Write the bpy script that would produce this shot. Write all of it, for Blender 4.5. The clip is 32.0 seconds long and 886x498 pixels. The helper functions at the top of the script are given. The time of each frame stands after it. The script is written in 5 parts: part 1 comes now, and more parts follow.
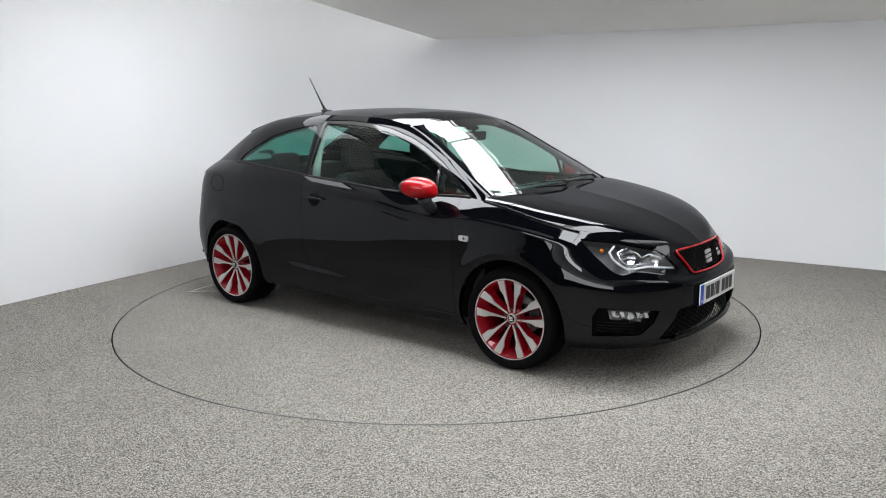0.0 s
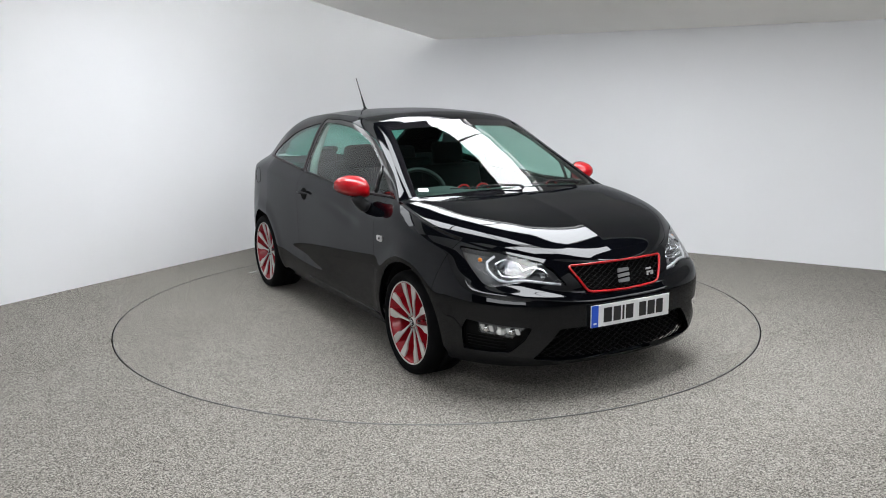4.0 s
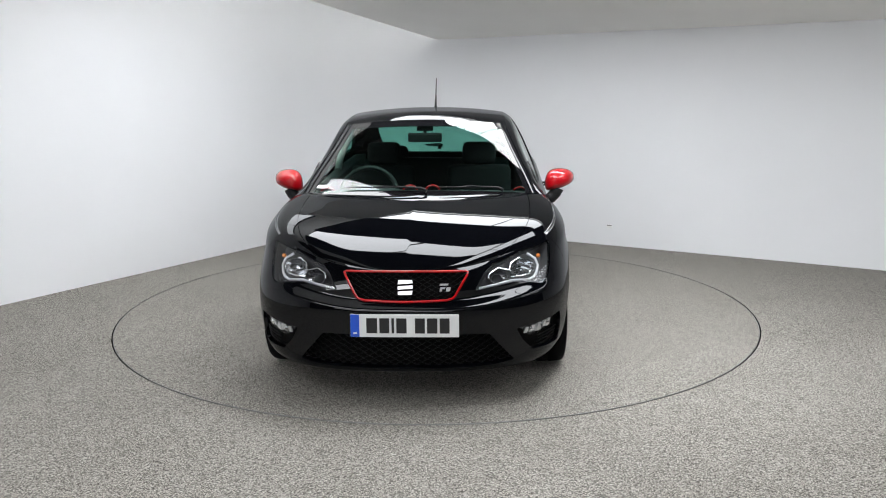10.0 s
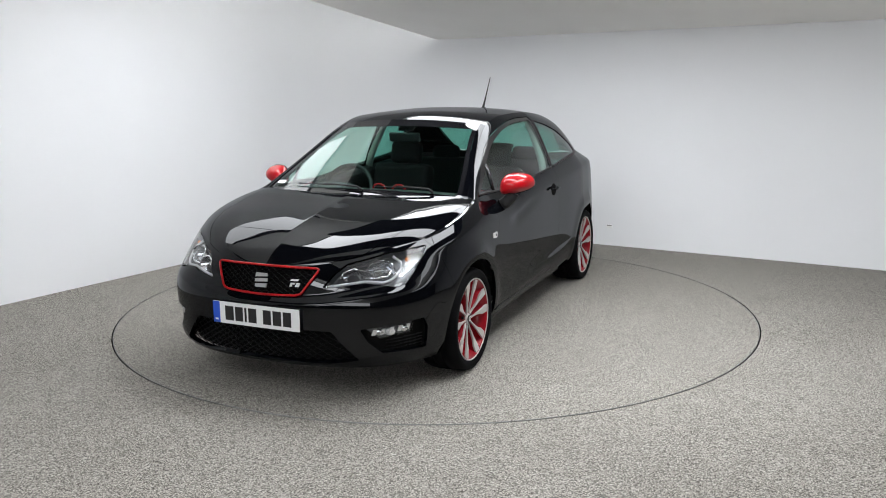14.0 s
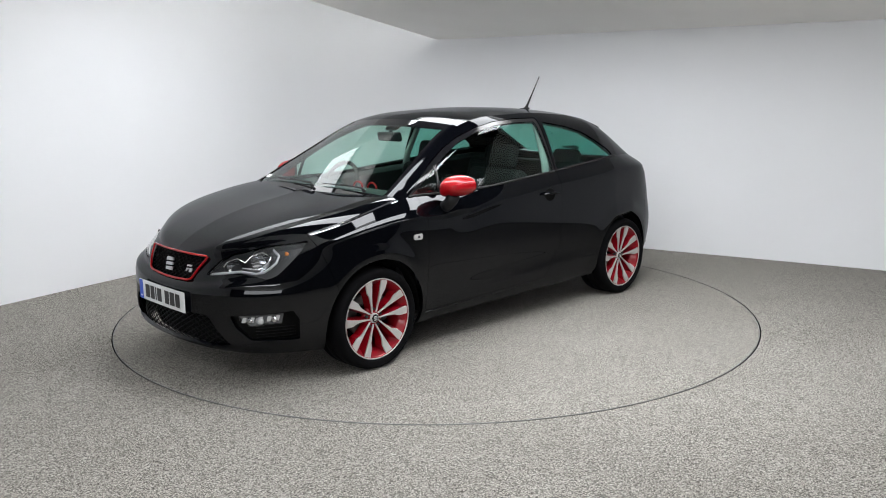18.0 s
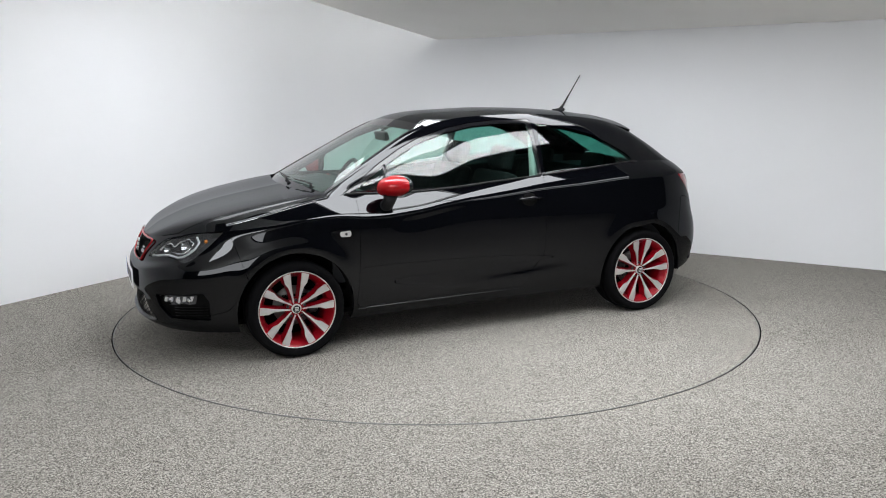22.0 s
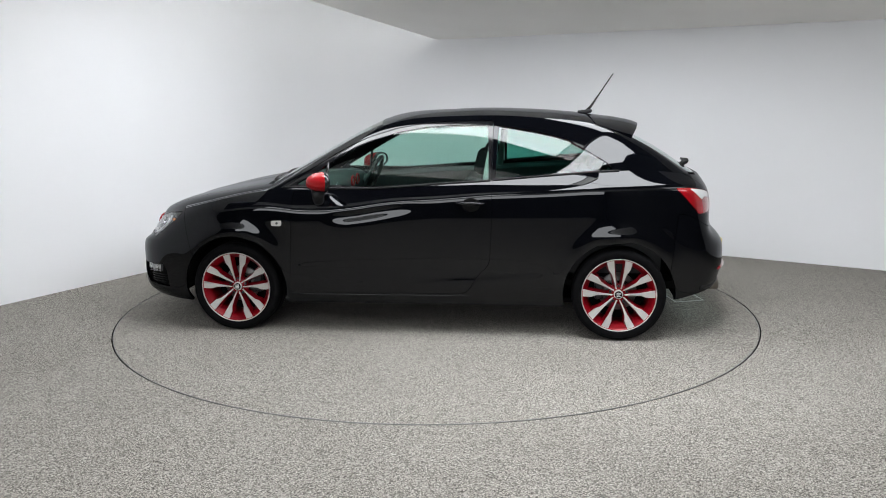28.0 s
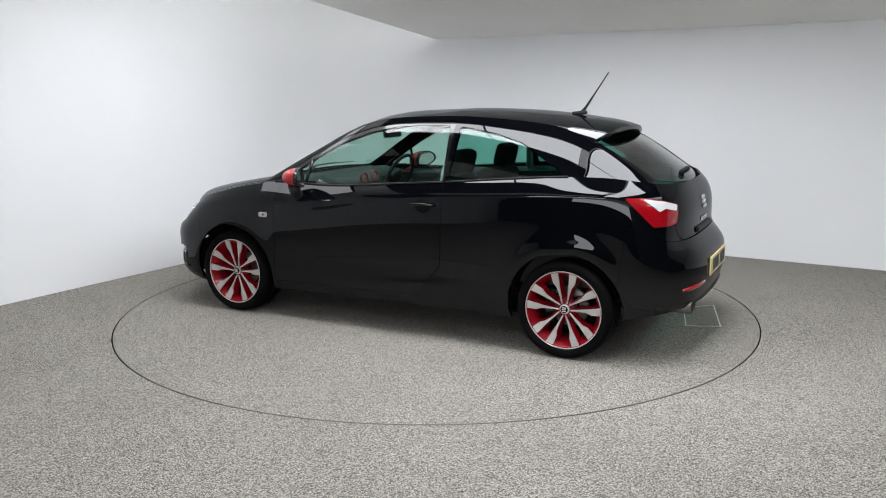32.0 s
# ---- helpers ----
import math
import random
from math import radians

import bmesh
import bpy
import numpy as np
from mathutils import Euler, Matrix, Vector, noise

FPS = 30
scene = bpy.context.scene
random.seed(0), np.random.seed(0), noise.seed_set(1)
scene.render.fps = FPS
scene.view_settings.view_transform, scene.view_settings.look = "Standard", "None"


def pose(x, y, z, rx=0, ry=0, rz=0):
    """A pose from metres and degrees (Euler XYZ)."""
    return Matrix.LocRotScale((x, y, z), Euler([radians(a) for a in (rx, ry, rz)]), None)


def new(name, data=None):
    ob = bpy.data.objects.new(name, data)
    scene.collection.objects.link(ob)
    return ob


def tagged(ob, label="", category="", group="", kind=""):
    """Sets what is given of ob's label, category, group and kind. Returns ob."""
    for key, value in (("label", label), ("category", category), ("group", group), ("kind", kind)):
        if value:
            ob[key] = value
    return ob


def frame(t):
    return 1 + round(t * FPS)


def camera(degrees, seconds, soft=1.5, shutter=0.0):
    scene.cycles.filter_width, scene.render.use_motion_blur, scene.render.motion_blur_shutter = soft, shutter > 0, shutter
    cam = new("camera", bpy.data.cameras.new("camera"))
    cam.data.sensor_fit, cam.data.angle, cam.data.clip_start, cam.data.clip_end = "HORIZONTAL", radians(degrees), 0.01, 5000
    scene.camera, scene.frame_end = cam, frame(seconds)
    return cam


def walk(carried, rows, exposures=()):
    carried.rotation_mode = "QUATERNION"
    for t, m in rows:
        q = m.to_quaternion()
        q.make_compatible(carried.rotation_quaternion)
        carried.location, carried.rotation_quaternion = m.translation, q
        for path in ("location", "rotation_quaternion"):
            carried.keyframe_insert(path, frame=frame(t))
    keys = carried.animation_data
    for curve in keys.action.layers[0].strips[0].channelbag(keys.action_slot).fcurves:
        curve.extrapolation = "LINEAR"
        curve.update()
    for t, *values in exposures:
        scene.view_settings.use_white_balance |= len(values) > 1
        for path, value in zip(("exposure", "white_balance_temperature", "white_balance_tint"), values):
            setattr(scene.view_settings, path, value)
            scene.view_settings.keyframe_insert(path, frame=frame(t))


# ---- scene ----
cam = camera(56.73, 32.0, soft=1.0)


def view_axes(yaw, pitch, roll):
    """The camera's turn from yaw to the left of +y, pitch up and roll, in radians."""
    ahead = Vector((-math.sin(yaw) * math.cos(pitch), math.cos(yaw) * math.cos(pitch), math.sin(pitch)))
    level = Vector((math.cos(yaw), math.sin(yaw), 0))
    above = level.cross(ahead)
    right = level * math.cos(roll) + above * math.sin(roll)
    up = above * math.cos(roll) - level * math.sin(roll)
    m = Matrix((right, up, -ahead)).transposed().to_4x4()
    return m


CAM_POSE = Matrix.Translation((0.0, -5.8677, 1.5375)) @ view_axes(-0.00811, -0.1888, -0.00799)
walk(cam, [(0.0, CAM_POSE), (32.0, CAM_POSE)])

# ---- light ----
world = bpy.data.worlds.new("studio_world")
scene.world = world
world.use_nodes = True
world.node_tree.nodes["Background"].inputs[0].default_value = (0.9, 0.95, 1.0, 1)
world.node_tree.nodes["Background"].inputs[1].default_value = 0.02
scene.view_settings.exposure = 0.0


# ---- materials ----
def material(name, colour, rough=0.5, metal=0.0, coat=0.0, coat_rough=0.03, spec=0.5):
    m = bpy.data.materials.new(name)
    m.use_nodes = True
    b = m.node_tree.nodes["Principled BSDF"]
    b.inputs["Base Color"].default_value = (*colour, 1)
    b.inputs["Roughness"].default_value = rough
    b.inputs["Metallic"].default_value = metal
    b.inputs["Coat Weight"].default_value = coat
    b.inputs["Coat Roughness"].default_value = coat_rough
    b.inputs["Specular IOR Level"].default_value = spec
    b.inputs["Coat IOR"].default_value = 1.44
    return m


def nodes_of(m):
    t = m.node_tree
    return t.nodes, t.links, t.nodes["Principled BSDF"]


def add_noise(m, scale, low, high, detail=4.0, socket="Base Color", space="Object"):
    """Mottles a colour or roughness socket between two values by a noise of the given scale."""
    n, l, b = nodes_of(m)
    co = n.new("ShaderNodeTexCoord")
    tex = n.new("ShaderNodeTexNoise")
    tex.inputs["Scale"].default_value = scale
    tex.inputs["Detail"].default_value = detail
    l.new(co.outputs[space], tex.inputs["Vector"])
    ramp = n.new("ShaderNodeValToRGB")
    ramp.color_ramp.elements[0].position, ramp.color_ramp.elements[1].position = 0.3, 0.7
    low = (low,) * 3 if isinstance(low, float) else low
    high = (high,) * 3 if isinstance(high, float) else high
    ramp.color_ramp.elements[0].color, ramp.color_ramp.elements[1].color = (*low, 1), (*high, 1)
    l.new(tex.outputs["Fac"], ramp.inputs["Fac"])
    l.new(ramp.outputs["Color"], b.inputs[socket])
    return ramp


def add_bump(m, scale, strength, distance=0.002, detail=3.0):
    n, l, b = nodes_of(m)
    co = n.new("ShaderNodeTexCoord")
    tex = n.new("ShaderNodeTexNoise")
    tex.inputs["Scale"].default_value = scale
    tex.inputs["Detail"].default_value = detail
    l.new(co.outputs["Object"], tex.inputs["Vector"])
    bump = n.new("ShaderNodeBump")
    bump.inputs["Strength"].default_value = strength
    bump.inputs["Distance"].default_value = distance
    l.new(tex.outputs["Fac"], bump.inputs["Height"])
    l.new(bump.outputs["Normal"], b.inputs["Normal"])


def glass(name, tint, gloss_rough=0.0, gloss_base=0.042):
    """Thin tinted glass: what is behind shows through the tint, the gloss follows Fresnel."""
    m = bpy.data.materials.new(name)
    m.use_nodes = True
    n, l = m.node_tree.nodes, m.node_tree.links
    n.remove(n["Principled BSDF"])
    clear, gloss, mix, edge = (n.new("ShaderNodeBsdfTransparent"), n.new("ShaderNodeBsdfGlossy"), n.new("ShaderNodeMixShader"), n.new("ShaderNodeLayerWeight"))
    clear.inputs["Color"].default_value = (*tint, 1)
    gloss.inputs["Color"].default_value = (1, 1, 1, 1)
    gloss.inputs["Roughness"].default_value = gloss_rough
    edge.inputs["Blend"].default_value = 0.5
    power, gain = n.new("ShaderNodeMath"), n.new("ShaderNodeMath")
    power.operation, gain.operation = "POWER", "MULTIPLY_ADD"
    power.inputs[1].default_value = 5.0
    gain.inputs[1].default_value, gain.inputs[2].default_value = 1 - gloss_base, gloss_base
    l.new(edge.outputs["Facing"], power.inputs[0])
    l.new(power.outputs[0], gain.inputs[0])
    l.new(gain.outputs[0], mix.inputs[0])
    l.new(clear.outputs[0], mix.inputs[1])
    l.new(gloss.outputs[0], mix.inputs[2])
    l.new(mix.outputs[0], n["Material Output"].inputs["Surface"])
    return m


def lacquer(name, colour, gloss_base, grazing=0.48, power_of=5.0):
    """Deep paint under a clear coat: a dark ground, and a mirror gloss that grows towards grazing angles."""
    m = material(name, colour, 0.6, spec=0.0)
    n, l, b = nodes_of(m)
    gloss, mix, edge = n.new("ShaderNodeBsdfGlossy"), n.new("ShaderNodeMixShader"), n.new("ShaderNodeLayerWeight")
    gloss.inputs["Color"].default_value = (0.97, 0.985, 1.0, 1)
    gloss.inputs["Roughness"].default_value = 0.012
    edge.inputs["Blend"].default_value = 0.5
    power, gain = n.new("ShaderNodeMath"), n.new("ShaderNodeMath")
    power.operation, gain.operation = "POWER", "MULTIPLY_ADD"
    power.inputs[1].default_value = power_of
    gain.inputs[1].default_value, gain.inputs[2].default_value = grazing, gloss_base
    l.new(edge.outputs["Facing"], power.inputs[0])
    l.new(power.outputs[0], gain.inputs[0])
    l.new(gain.outputs[0], mix.inputs[0])
    l.new(b.outputs[0], mix.inputs[1])
    l.new(gloss.outputs[0], mix.inputs[2])
    l.new(mix.outputs[0], n["Material Output"].inputs["Surface"])
    return m


def glow(name, colour, strength):
    m = bpy.data.materials.new(name)
    m.use_nodes = True
    n, l = m.node_tree.nodes, m.node_tree.links
    n.remove(n["Principled BSDF"])
    e = n.new("ShaderNodeEmission")
    e.inputs["Color"].default_value = (*colour, 1)
    e.inputs["Strength"].default_value = strength
    l.new(e.outputs[0], n["Material Output"].inputs["Surface"])
    return m


def speckled_floor(name):
    """Grey carpet of short loop pile: light and dark tufts over a finer grain and broad mottling."""
    m = material(name, (0.25, 0.24, 0.225), 0.95, spec=0.15)
    n, l, b = nodes_of(m)
    co = n.new("ShaderNodeTexCoord")
    tuft, fine, broad = n.new("ShaderNodeTexVoronoi"), n.new("ShaderNodeTexNoise"), n.new("ShaderNodeTexNoise")
    tuft.inputs["Scale"].default_value = 240
    fine.inputs["Scale"].default_value, fine.inputs["Detail"].default_value = 125, 2.0
    broad.inputs["Scale"].default_value, broad.inputs["Detail"].default_value = 1.3, 4
    for tex in (tuft, fine, broad):
        l.new(co.outputs["Object"], tex.inputs["Vector"])
    grey = n.new("ShaderNodeSeparateColor")
    l.new(tuft.outputs["Color"], grey.inputs[0])
    r1, r3, r2 = n.new("ShaderNodeValToRGB"), n.new("ShaderNodeValToRGB"), n.new("ShaderNodeValToRGB")
    r1.color_ramp.elements[0].position, r1.color_ramp.elements[1].position = 0.12, 0.88
    r1.color_ramp.elements[0].color, r1.color_ramp.elements[1].color = (0.056, 0.051, 0.044, 1), (0.415, 0.396, 0.365, 1)
    r3.color_ramp.elements[0].position, r3.color_ramp.elements[1].position = 0.34, 0.66
    r3.color_ramp.elements[0].color, r3.color_ramp.elements[1].color = (0.66, 0.66, 0.66, 1), (1.34, 1.34, 1.34, 1)
    r2.color_ramp.elements[0].color, r2.color_ramp.elements[1].color = (0.84, 0.83, 0.81, 1), (1.1, 1.1, 1.095, 1)
    l.new(grey.outputs[0], r1.inputs["Fac"])
    l.new(fine.outputs["Fac"], r3.inputs["Fac"])
    l.new(broad.outputs["Fac"], r2.inputs["Fac"])
    last = r1.outputs["Color"]
    for r in (r3, r2):
        mul = n.new("ShaderNodeMix")
        mul.data_type, mul.blend_type = "RGBA", "MULTIPLY"
        mul.inputs["Factor"].default_value = 1.0
        l.new(last, mul.inputs["A"])
        l.new(r.outputs["Color"], mul.inputs["B"])
        last = mul.outputs["Result"]
    l.new(last, b.inputs["Base Color"])
    return m


CARPET = speckled_floor("grey_carpet")
WALL = material("white_wall_paint", (0.80, 0.805, 0.82), 0.75)
add_noise(WALL, 0.9, (0.785, 0.793, 0.812), (0.81, 0.82, 0.842))
add_bump(WALL, 220, 0.06, 0.001)
SOFFIT = material("pale_grey_ceiling_paint", (0.91, 0.905, 0.88), 0.85)
add_noise(SOFFIT, 1.1, (0.89, 0.885, 0.86), (0.93, 0.925, 0.90))
CEILDARK = material("dark_grey_ceiling_paint", (0.07, 0.07, 0.072), 0.9)
add_noise(CEILDARK, 1.3, (0.06, 0.06, 0.062), (0.08, 0.08, 0.082))
DARKWALL = material("dark_curtain", (0.05, 0.05, 0.052), 0.9)
LIGHT = glow("light_panel_diffuser", (0.95, 0.97, 1.0), 14.6)
# glow of the fill panels added out of view at the far end
LIGHT_FAR_FILL = glow("far_fill_panel_diffuser", (0.95, 0.97, 1.0), 5.0)
LIGHT_DIM = glow("softer_light_panel_diffuser", (0.95, 0.97, 1.0), 5.2)
LIGHT_FILL = glow("fill_light_panel_diffuser", (0.95, 0.97, 1.0), 11.0)
SEAM = material("panel_seam_metal", (0.03, 0.03, 0.035), 0.5)
RIMSTEEL = material("grey_steel_rim", (0.24, 0.24, 0.24), 0.5, 0.3)
GAP_METAL = material("dark_steel_rim", (0.25, 0.25, 0.25), 0.4, 0.8)
PAINT = lacquer("black_car_paint", (0.0012, 0.0014, 0.0022), 0.034)
PLASTIC = material("matt_black_plastic", (0.009, 0.009, 0.010), 0.5, spec=0.25)
add_bump(PLASTIC, 600, 0.15, 0.0005)
MESHBLACK = material("black_mesh_plastic", (0.003, 0.003, 0.0035), 0.4, spec=0.1)
GLOSSBLACK = material("gloss_black_plastic", (0.006, 0.006, 0.007), 0.12)
BORDER = material("black_glazed_border", (0.006, 0.006, 0.007), 0.0, spec=0.4)
RUBBER = material("tyre_rubber", (0.0035, 0.0035, 0.004), 0.75, spec=0.06)
RED = material("red_wheel_paint", (0.235, 0.0014, 0.007), 0.35, 0.1, 0.6, 0.05, 0.2)
REDTRIM = material("red_gloss_trim", (0.34, 0.0006, 0.004), 0.45, 0.0, 0.9, 0.015, 0.1)
ALU = material("machined_aluminium", (0.50, 0.485, 0.47), 0.38, 0.35)
SATIN = material("satin_silver", (0.62, 0.62, 0.63), 0.3, 0.8)
CHROME = material("chrome", (0.8, 0.8, 0.81), 0.08, 1.0)
GLASS = glass("tinted_car_glass", (0.64, 0.85, 0.78))
REARGLASS = glass("tinted_rear_glass", (0.24, 0.56, 0.49))
LENS = glass("clear_lamp_lens", (0.88, 0.89, 0.9), gloss_base=0.03)
REDLENS = material("red_lamp_lens", (0.27, 0.002, 0.006), 0.1, 0.0, 1.0, 0.02)
LAMPSHADE = material("lamp_reflector", (0.6, 0.61, 0.63), 0.14, 0.95)
LAMPSILVER = material("grey_lamp_bezel", (0.17, 0.173, 0.18), 0.26, 0.5)
LAMPDARK = material("lamp_dark_bezel", (0.03, 0.03, 0.033), 0.3, 0.3)
LED = material("daylight_led_strip", (0.55, 0.56, 0.58), 0.2)
FOGBOWL = material("fog_lamp_reflector", (0.72, 0.73, 0.74), 0.22, 0.5)
REPEATER = material("clear_repeater_lens", (0.42, 0.41, 0.40), 0.1, 0.0, 1.0, 0.02)
AMBER = material("amber_bulb", (0.75, 0.22, 0.03), 0.25)
PLATEWHITE = material("white_plate_film", (0.74, 0.75, 0.75), 0.35)
PLATEYELLOW = material("yellow_plate_film", (0.72, 0.60, 0.30), 0.35)
PLATEBLUE = material("blue_plate_band", (0.01, 0.08, 0.55), 0.35)
INK = material("black_ink", (0.008, 0.008, 0.009), 0.4)
FABRIC = material("black_seat_fabric", (0.009, 0.009, 0.01), 0.9, spec=0.2)
add_bump(FABRIC, 400, 0.3, 0.001)
DASH = material("dark_grey_dash_plastic", (0.022, 0.023, 0.025), 0.6, spec=0.3)
add_bump(DASH, 500, 0.25, 0.0006)
HEADLINER = material("grey_headliner", (0.32, 0.33, 0.32), 0.95)
STEEL = material("brushed_steel", (0.22, 0.20, 0.175), 0.35, 1.0)
DISC = material("brake_steel", (0.16, 0.155, 0.15), 0.45, 0.6)
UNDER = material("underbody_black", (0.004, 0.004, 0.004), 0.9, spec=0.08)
SOCKET = material("white_plastic", (0.8, 0.8, 0.8), 0.4)
WHITETAPE = material("white_floor_marking", (0.62, 0.62, 0.6), 0.8)


# ---- mesh tools ----
def link(name, data, parent=None, label=""):
    ob = new(name, data)
    if parent is not None:
        ob.parent = parent
    if label:
        ob["label"] = label
    return ob


def part(name, bm, mat, parent, label="", smooth=False):
    """Links a bmesh as one mesh object under a thing or part."""
    me = bpy.data.meshes.new(name)
    bm.to_mesh(me)
    bm.free()
    for p in me.polygons:
        p.use_smooth = smooth
    me.materials.append(mat)
    return link(name, me, parent, label)


def spline(*knots):
    """A smooth function through (x, value) knots that doesn't overshoot."""
    k = np.array(sorted(knots), float)
    x, y = k[:, 0], k[:, 1]
    h = np.diff(x)
    s = np.diff(y) / h
    d = np.zeros(len(x))
    d[0], d[-1] = s[0], s[-1]
    for i in range(1, len(x) - 1):
        if s[i - 1] * s[i] > 0:
            w1, w2 = 2 * h[i] + h[i - 1], h[i] + 2 * h[i - 1]
            d[i] = (w1 + w2) / (w1 / s[i - 1] + w2 / s[i])

    def f(q):
        q = np.clip(np.asarray(q, float), x[0], x[-1])
        i = np.clip(np.searchsorted(x, q, "right") - 1, 0, len(x) - 2)
        u = (q - x[i]) / h[i]
        return (y[i] * (1 + 2 * u) * (1 - u) ** 2 + h[i] * d[i] * u * (1 - u) ** 2 + y[i + 1] * u * u * (3 - 2 * u) + h[i] * d[i + 1] * u * u * (u - 1))

    return f


def soft(f, x0, x1, sigma):
    """The function f over a span, rounded off by a bell of the given width."""
    x = np.linspace(x0, x1, 900)
    step = x[1] - x[0]
    k = np.arange(-int(3 * sigma / step), int(3 * sigma / step) + 1) * step
    w = np.exp(-0.5 * (k / sigma) ** 2)
    w /= w.sum()
    y = f(x)
    pad = len(k) // 2
    lo = y[0] + (y[1] - y[0]) * np.arange(-pad, 0)
    hi = y[-1] + (y[-1] - y[-2]) * np.arange(1, pad + 1)
    y = np.convolve(np.concatenate([lo, y, hi]), w, "valid")
    return lambda q: np.interp(q, x, y)


def ramp(d, e=0.012):
    return 0.5 * (d + np.sqrt(d * d + e * e))


def sstep(a, b, x):
    u = np.clip((x - a) / (b - a), 0, 1)
    return u * u * (3 - 2 * u)


class Skin:
    """A triangle surface with its own smooth normals: it can be cut along lines and mirrored."""

    def __init__(self, v, n, t):
        self.v, self.n, self.t = v, n, t

    @classmethod
    def grid(cls, p, flip=False):
        """From a grid of places (rows, columns, 3)."""
        a, b = p.shape[:2]
        du, dv = np.gradient(p, axis=0), np.gradient(p, axis=1)
        n = np.cross(du, dv)
        n /= np.maximum(np.linalg.norm(n, axis=2, keepdims=True), 1e-12)
        i = np.arange(a * b).reshape(a, b)
        q = np.stack([i[:-1, :-1], i[1:, :-1], i[1:, 1:], i[:-1, 1:]], -1).reshape(-1, 4)
        t = np.concatenate([q[:, [0, 1, 2]], q[:, [0, 2, 3]]])
        s = cls(p.reshape(-1, 3).copy(), n.reshape(-1, 3), t)
        return s.flipped() if flip else s

    def flipped(self):
        return Skin(self.v, -self.n, self.t[:, ::-1])

    def mirrored(self):
        m = np.array([1, -1, 1])
        return Skin(self.v * m, self.n * m, self.t[:, ::-1])

    def joined(self, other):
        return Skin(np.concatenate([self.v, other.v]), np.concatenate([self.n, other.n]), np.concatenate([self.t, other.t + len(self.v)]))

    def both(self):
        return self.joined(self.mirrored()).welded()

    def welded(self):
        """Joins the two halves along the middle, where the normals lose their sideways lean."""
        n = self.n.copy()
        mid = np.abs(self.v[:, 1]) < 1e-4
        n[mid, 1] = 0
        n /= np.maximum(np.linalg.norm(n, axis=1, keepdims=True), 1e-12)
        _, first, inv = np.unique(np.round(self.v, 5), axis=0, return_index=True, return_inverse=True)
        t = inv.reshape(-1)[self.t]
        good = (t[:, 0] != t[:, 1]) & (t[:, 1] != t[:, 2]) & (t[:, 0] != t[:, 2])
        return Skin(self.v[first], n[first], t[good])

    def moved(self, d):
        return Skin(self.v + self.n * d, self.n, self.t)

    def cut(self, g):
        """What remains where g(places) > 0; triangles on the line are split along it."""
        s = g(self.v)
        s = np.where(np.abs(s) < 1e-7, 1e-7, s)
        pos = s[self.t] > 0
        c = pos.sum(1)
        keep = self.t[c == 3]
        v, n = [self.v], [self.n]
        tris = [keep]
        base = len(self.v)
        for count in (1, 2):
            t, p = self.t[c == count], pos[c == count]
            if not len(t):
                continue
            lone = np.argmax(p if count == 1 else ~p, axis=1)
            r = np.arange(len(t))
            a, b, d = t[r, lone], t[r, (lone + 1) % 3], t[r, (lone + 2) % 3]

            def mid(i, j):
                u = (s[i] / (s[i] - s[j]))[:, None]
                m = self.n[i] + (self.n[j] - self.n[i]) * u
                return self.v[i] + (self.v[j] - self.v[i]) * u, m / np.maximum(np.linalg.norm(m, axis=1, keepdims=True), 1e-12)

            (vb, nb), (vd, nd) = mid(a, b), mid(a, d)
            ib = base + np.arange(len(t))
            id_ = ib + len(t)
            base += 2 * len(t)
            v += [vb, vd]
            n += [nb, nd]
            if count == 1:
                tris.append(np.stack([a, ib, id_], 1))
            else:
                tris += [np.stack([ib, b, d], 1), np.stack([ib, d, id_], 1)]
        t = np.concatenate(tris)
        v, n = np.concatenate(v), np.concatenate(n)
        used, inv = np.unique(t, return_inverse=True)
        v, n, t = v[used], n[used], inv.reshape(-1, 3)
        _, first, inv = np.unique(np.round(v, 6), axis=0, return_index=True, return_inverse=True)
        inv = inv.reshape(-1)
        t = inv[t]
        good = (t[:, 0] != t[:, 1]) & (t[:, 1] != t[:, 2]) & (t[:, 0] != t[:, 2])
        return Skin(v[first], n[first], t[good])

    def rim(self, depth):
        """The folded edge: a band that runs inwards from every free edge."""
        e = np.concatenate([self.t[:, [0, 1]], self.t[:, [1, 2]], self.t[:, [2, 0]]])
        key = np.sort(e, axis=1)
        _, inv, cnt = np.unique(key, axis=0, return_inverse=True, return_counts=True)
        e = e[cnt[inv.reshape(-1)] == 1]
        a, b = self.v[e[:, 0]], self.v[e[:, 1]]
        na, nb = self.n[e[:, 0]], self.n[e[:, 1]]
        v = np.stack([b, a, a - na * depth, b - nb * depth], 1)
        nn = np.cross(v[:, 1] - v[:, 0], v[:, 3] - v[:, 0])
        nn /= np.maximum(np.linalg.norm(nn, axis=1, keepdims=True), 1e-12)
        n = np.repeat(nn[:, None], 4, 1)
        i = np.arange(len(e))[:, None] * 4
        t = np.concatenate([i + [0, 1, 2], i + [0, 2, 3]])
        return Skin(v.reshape(-1, 3), n.reshape(-1, 3), t)

    def put(self, name, mat, parent, label="", depth=0.0):
        s = self.joined(self.rim(depth)) if depth else self
        if not len(s.t):
            return None
        _, first, inv = np.unique(np.round(s.v, 5), axis=0, return_index=True, return_inverse=True)
        t = inv.reshape(-1)[s.t]
        good = (t[:, 0] != t[:, 1]) & (t[:, 1] != t[:, 2]) & (t[:, 0] != t[:, 2])
        # leave out slivers that hang on nothing
        mark = np.arange(t.max() + 1)
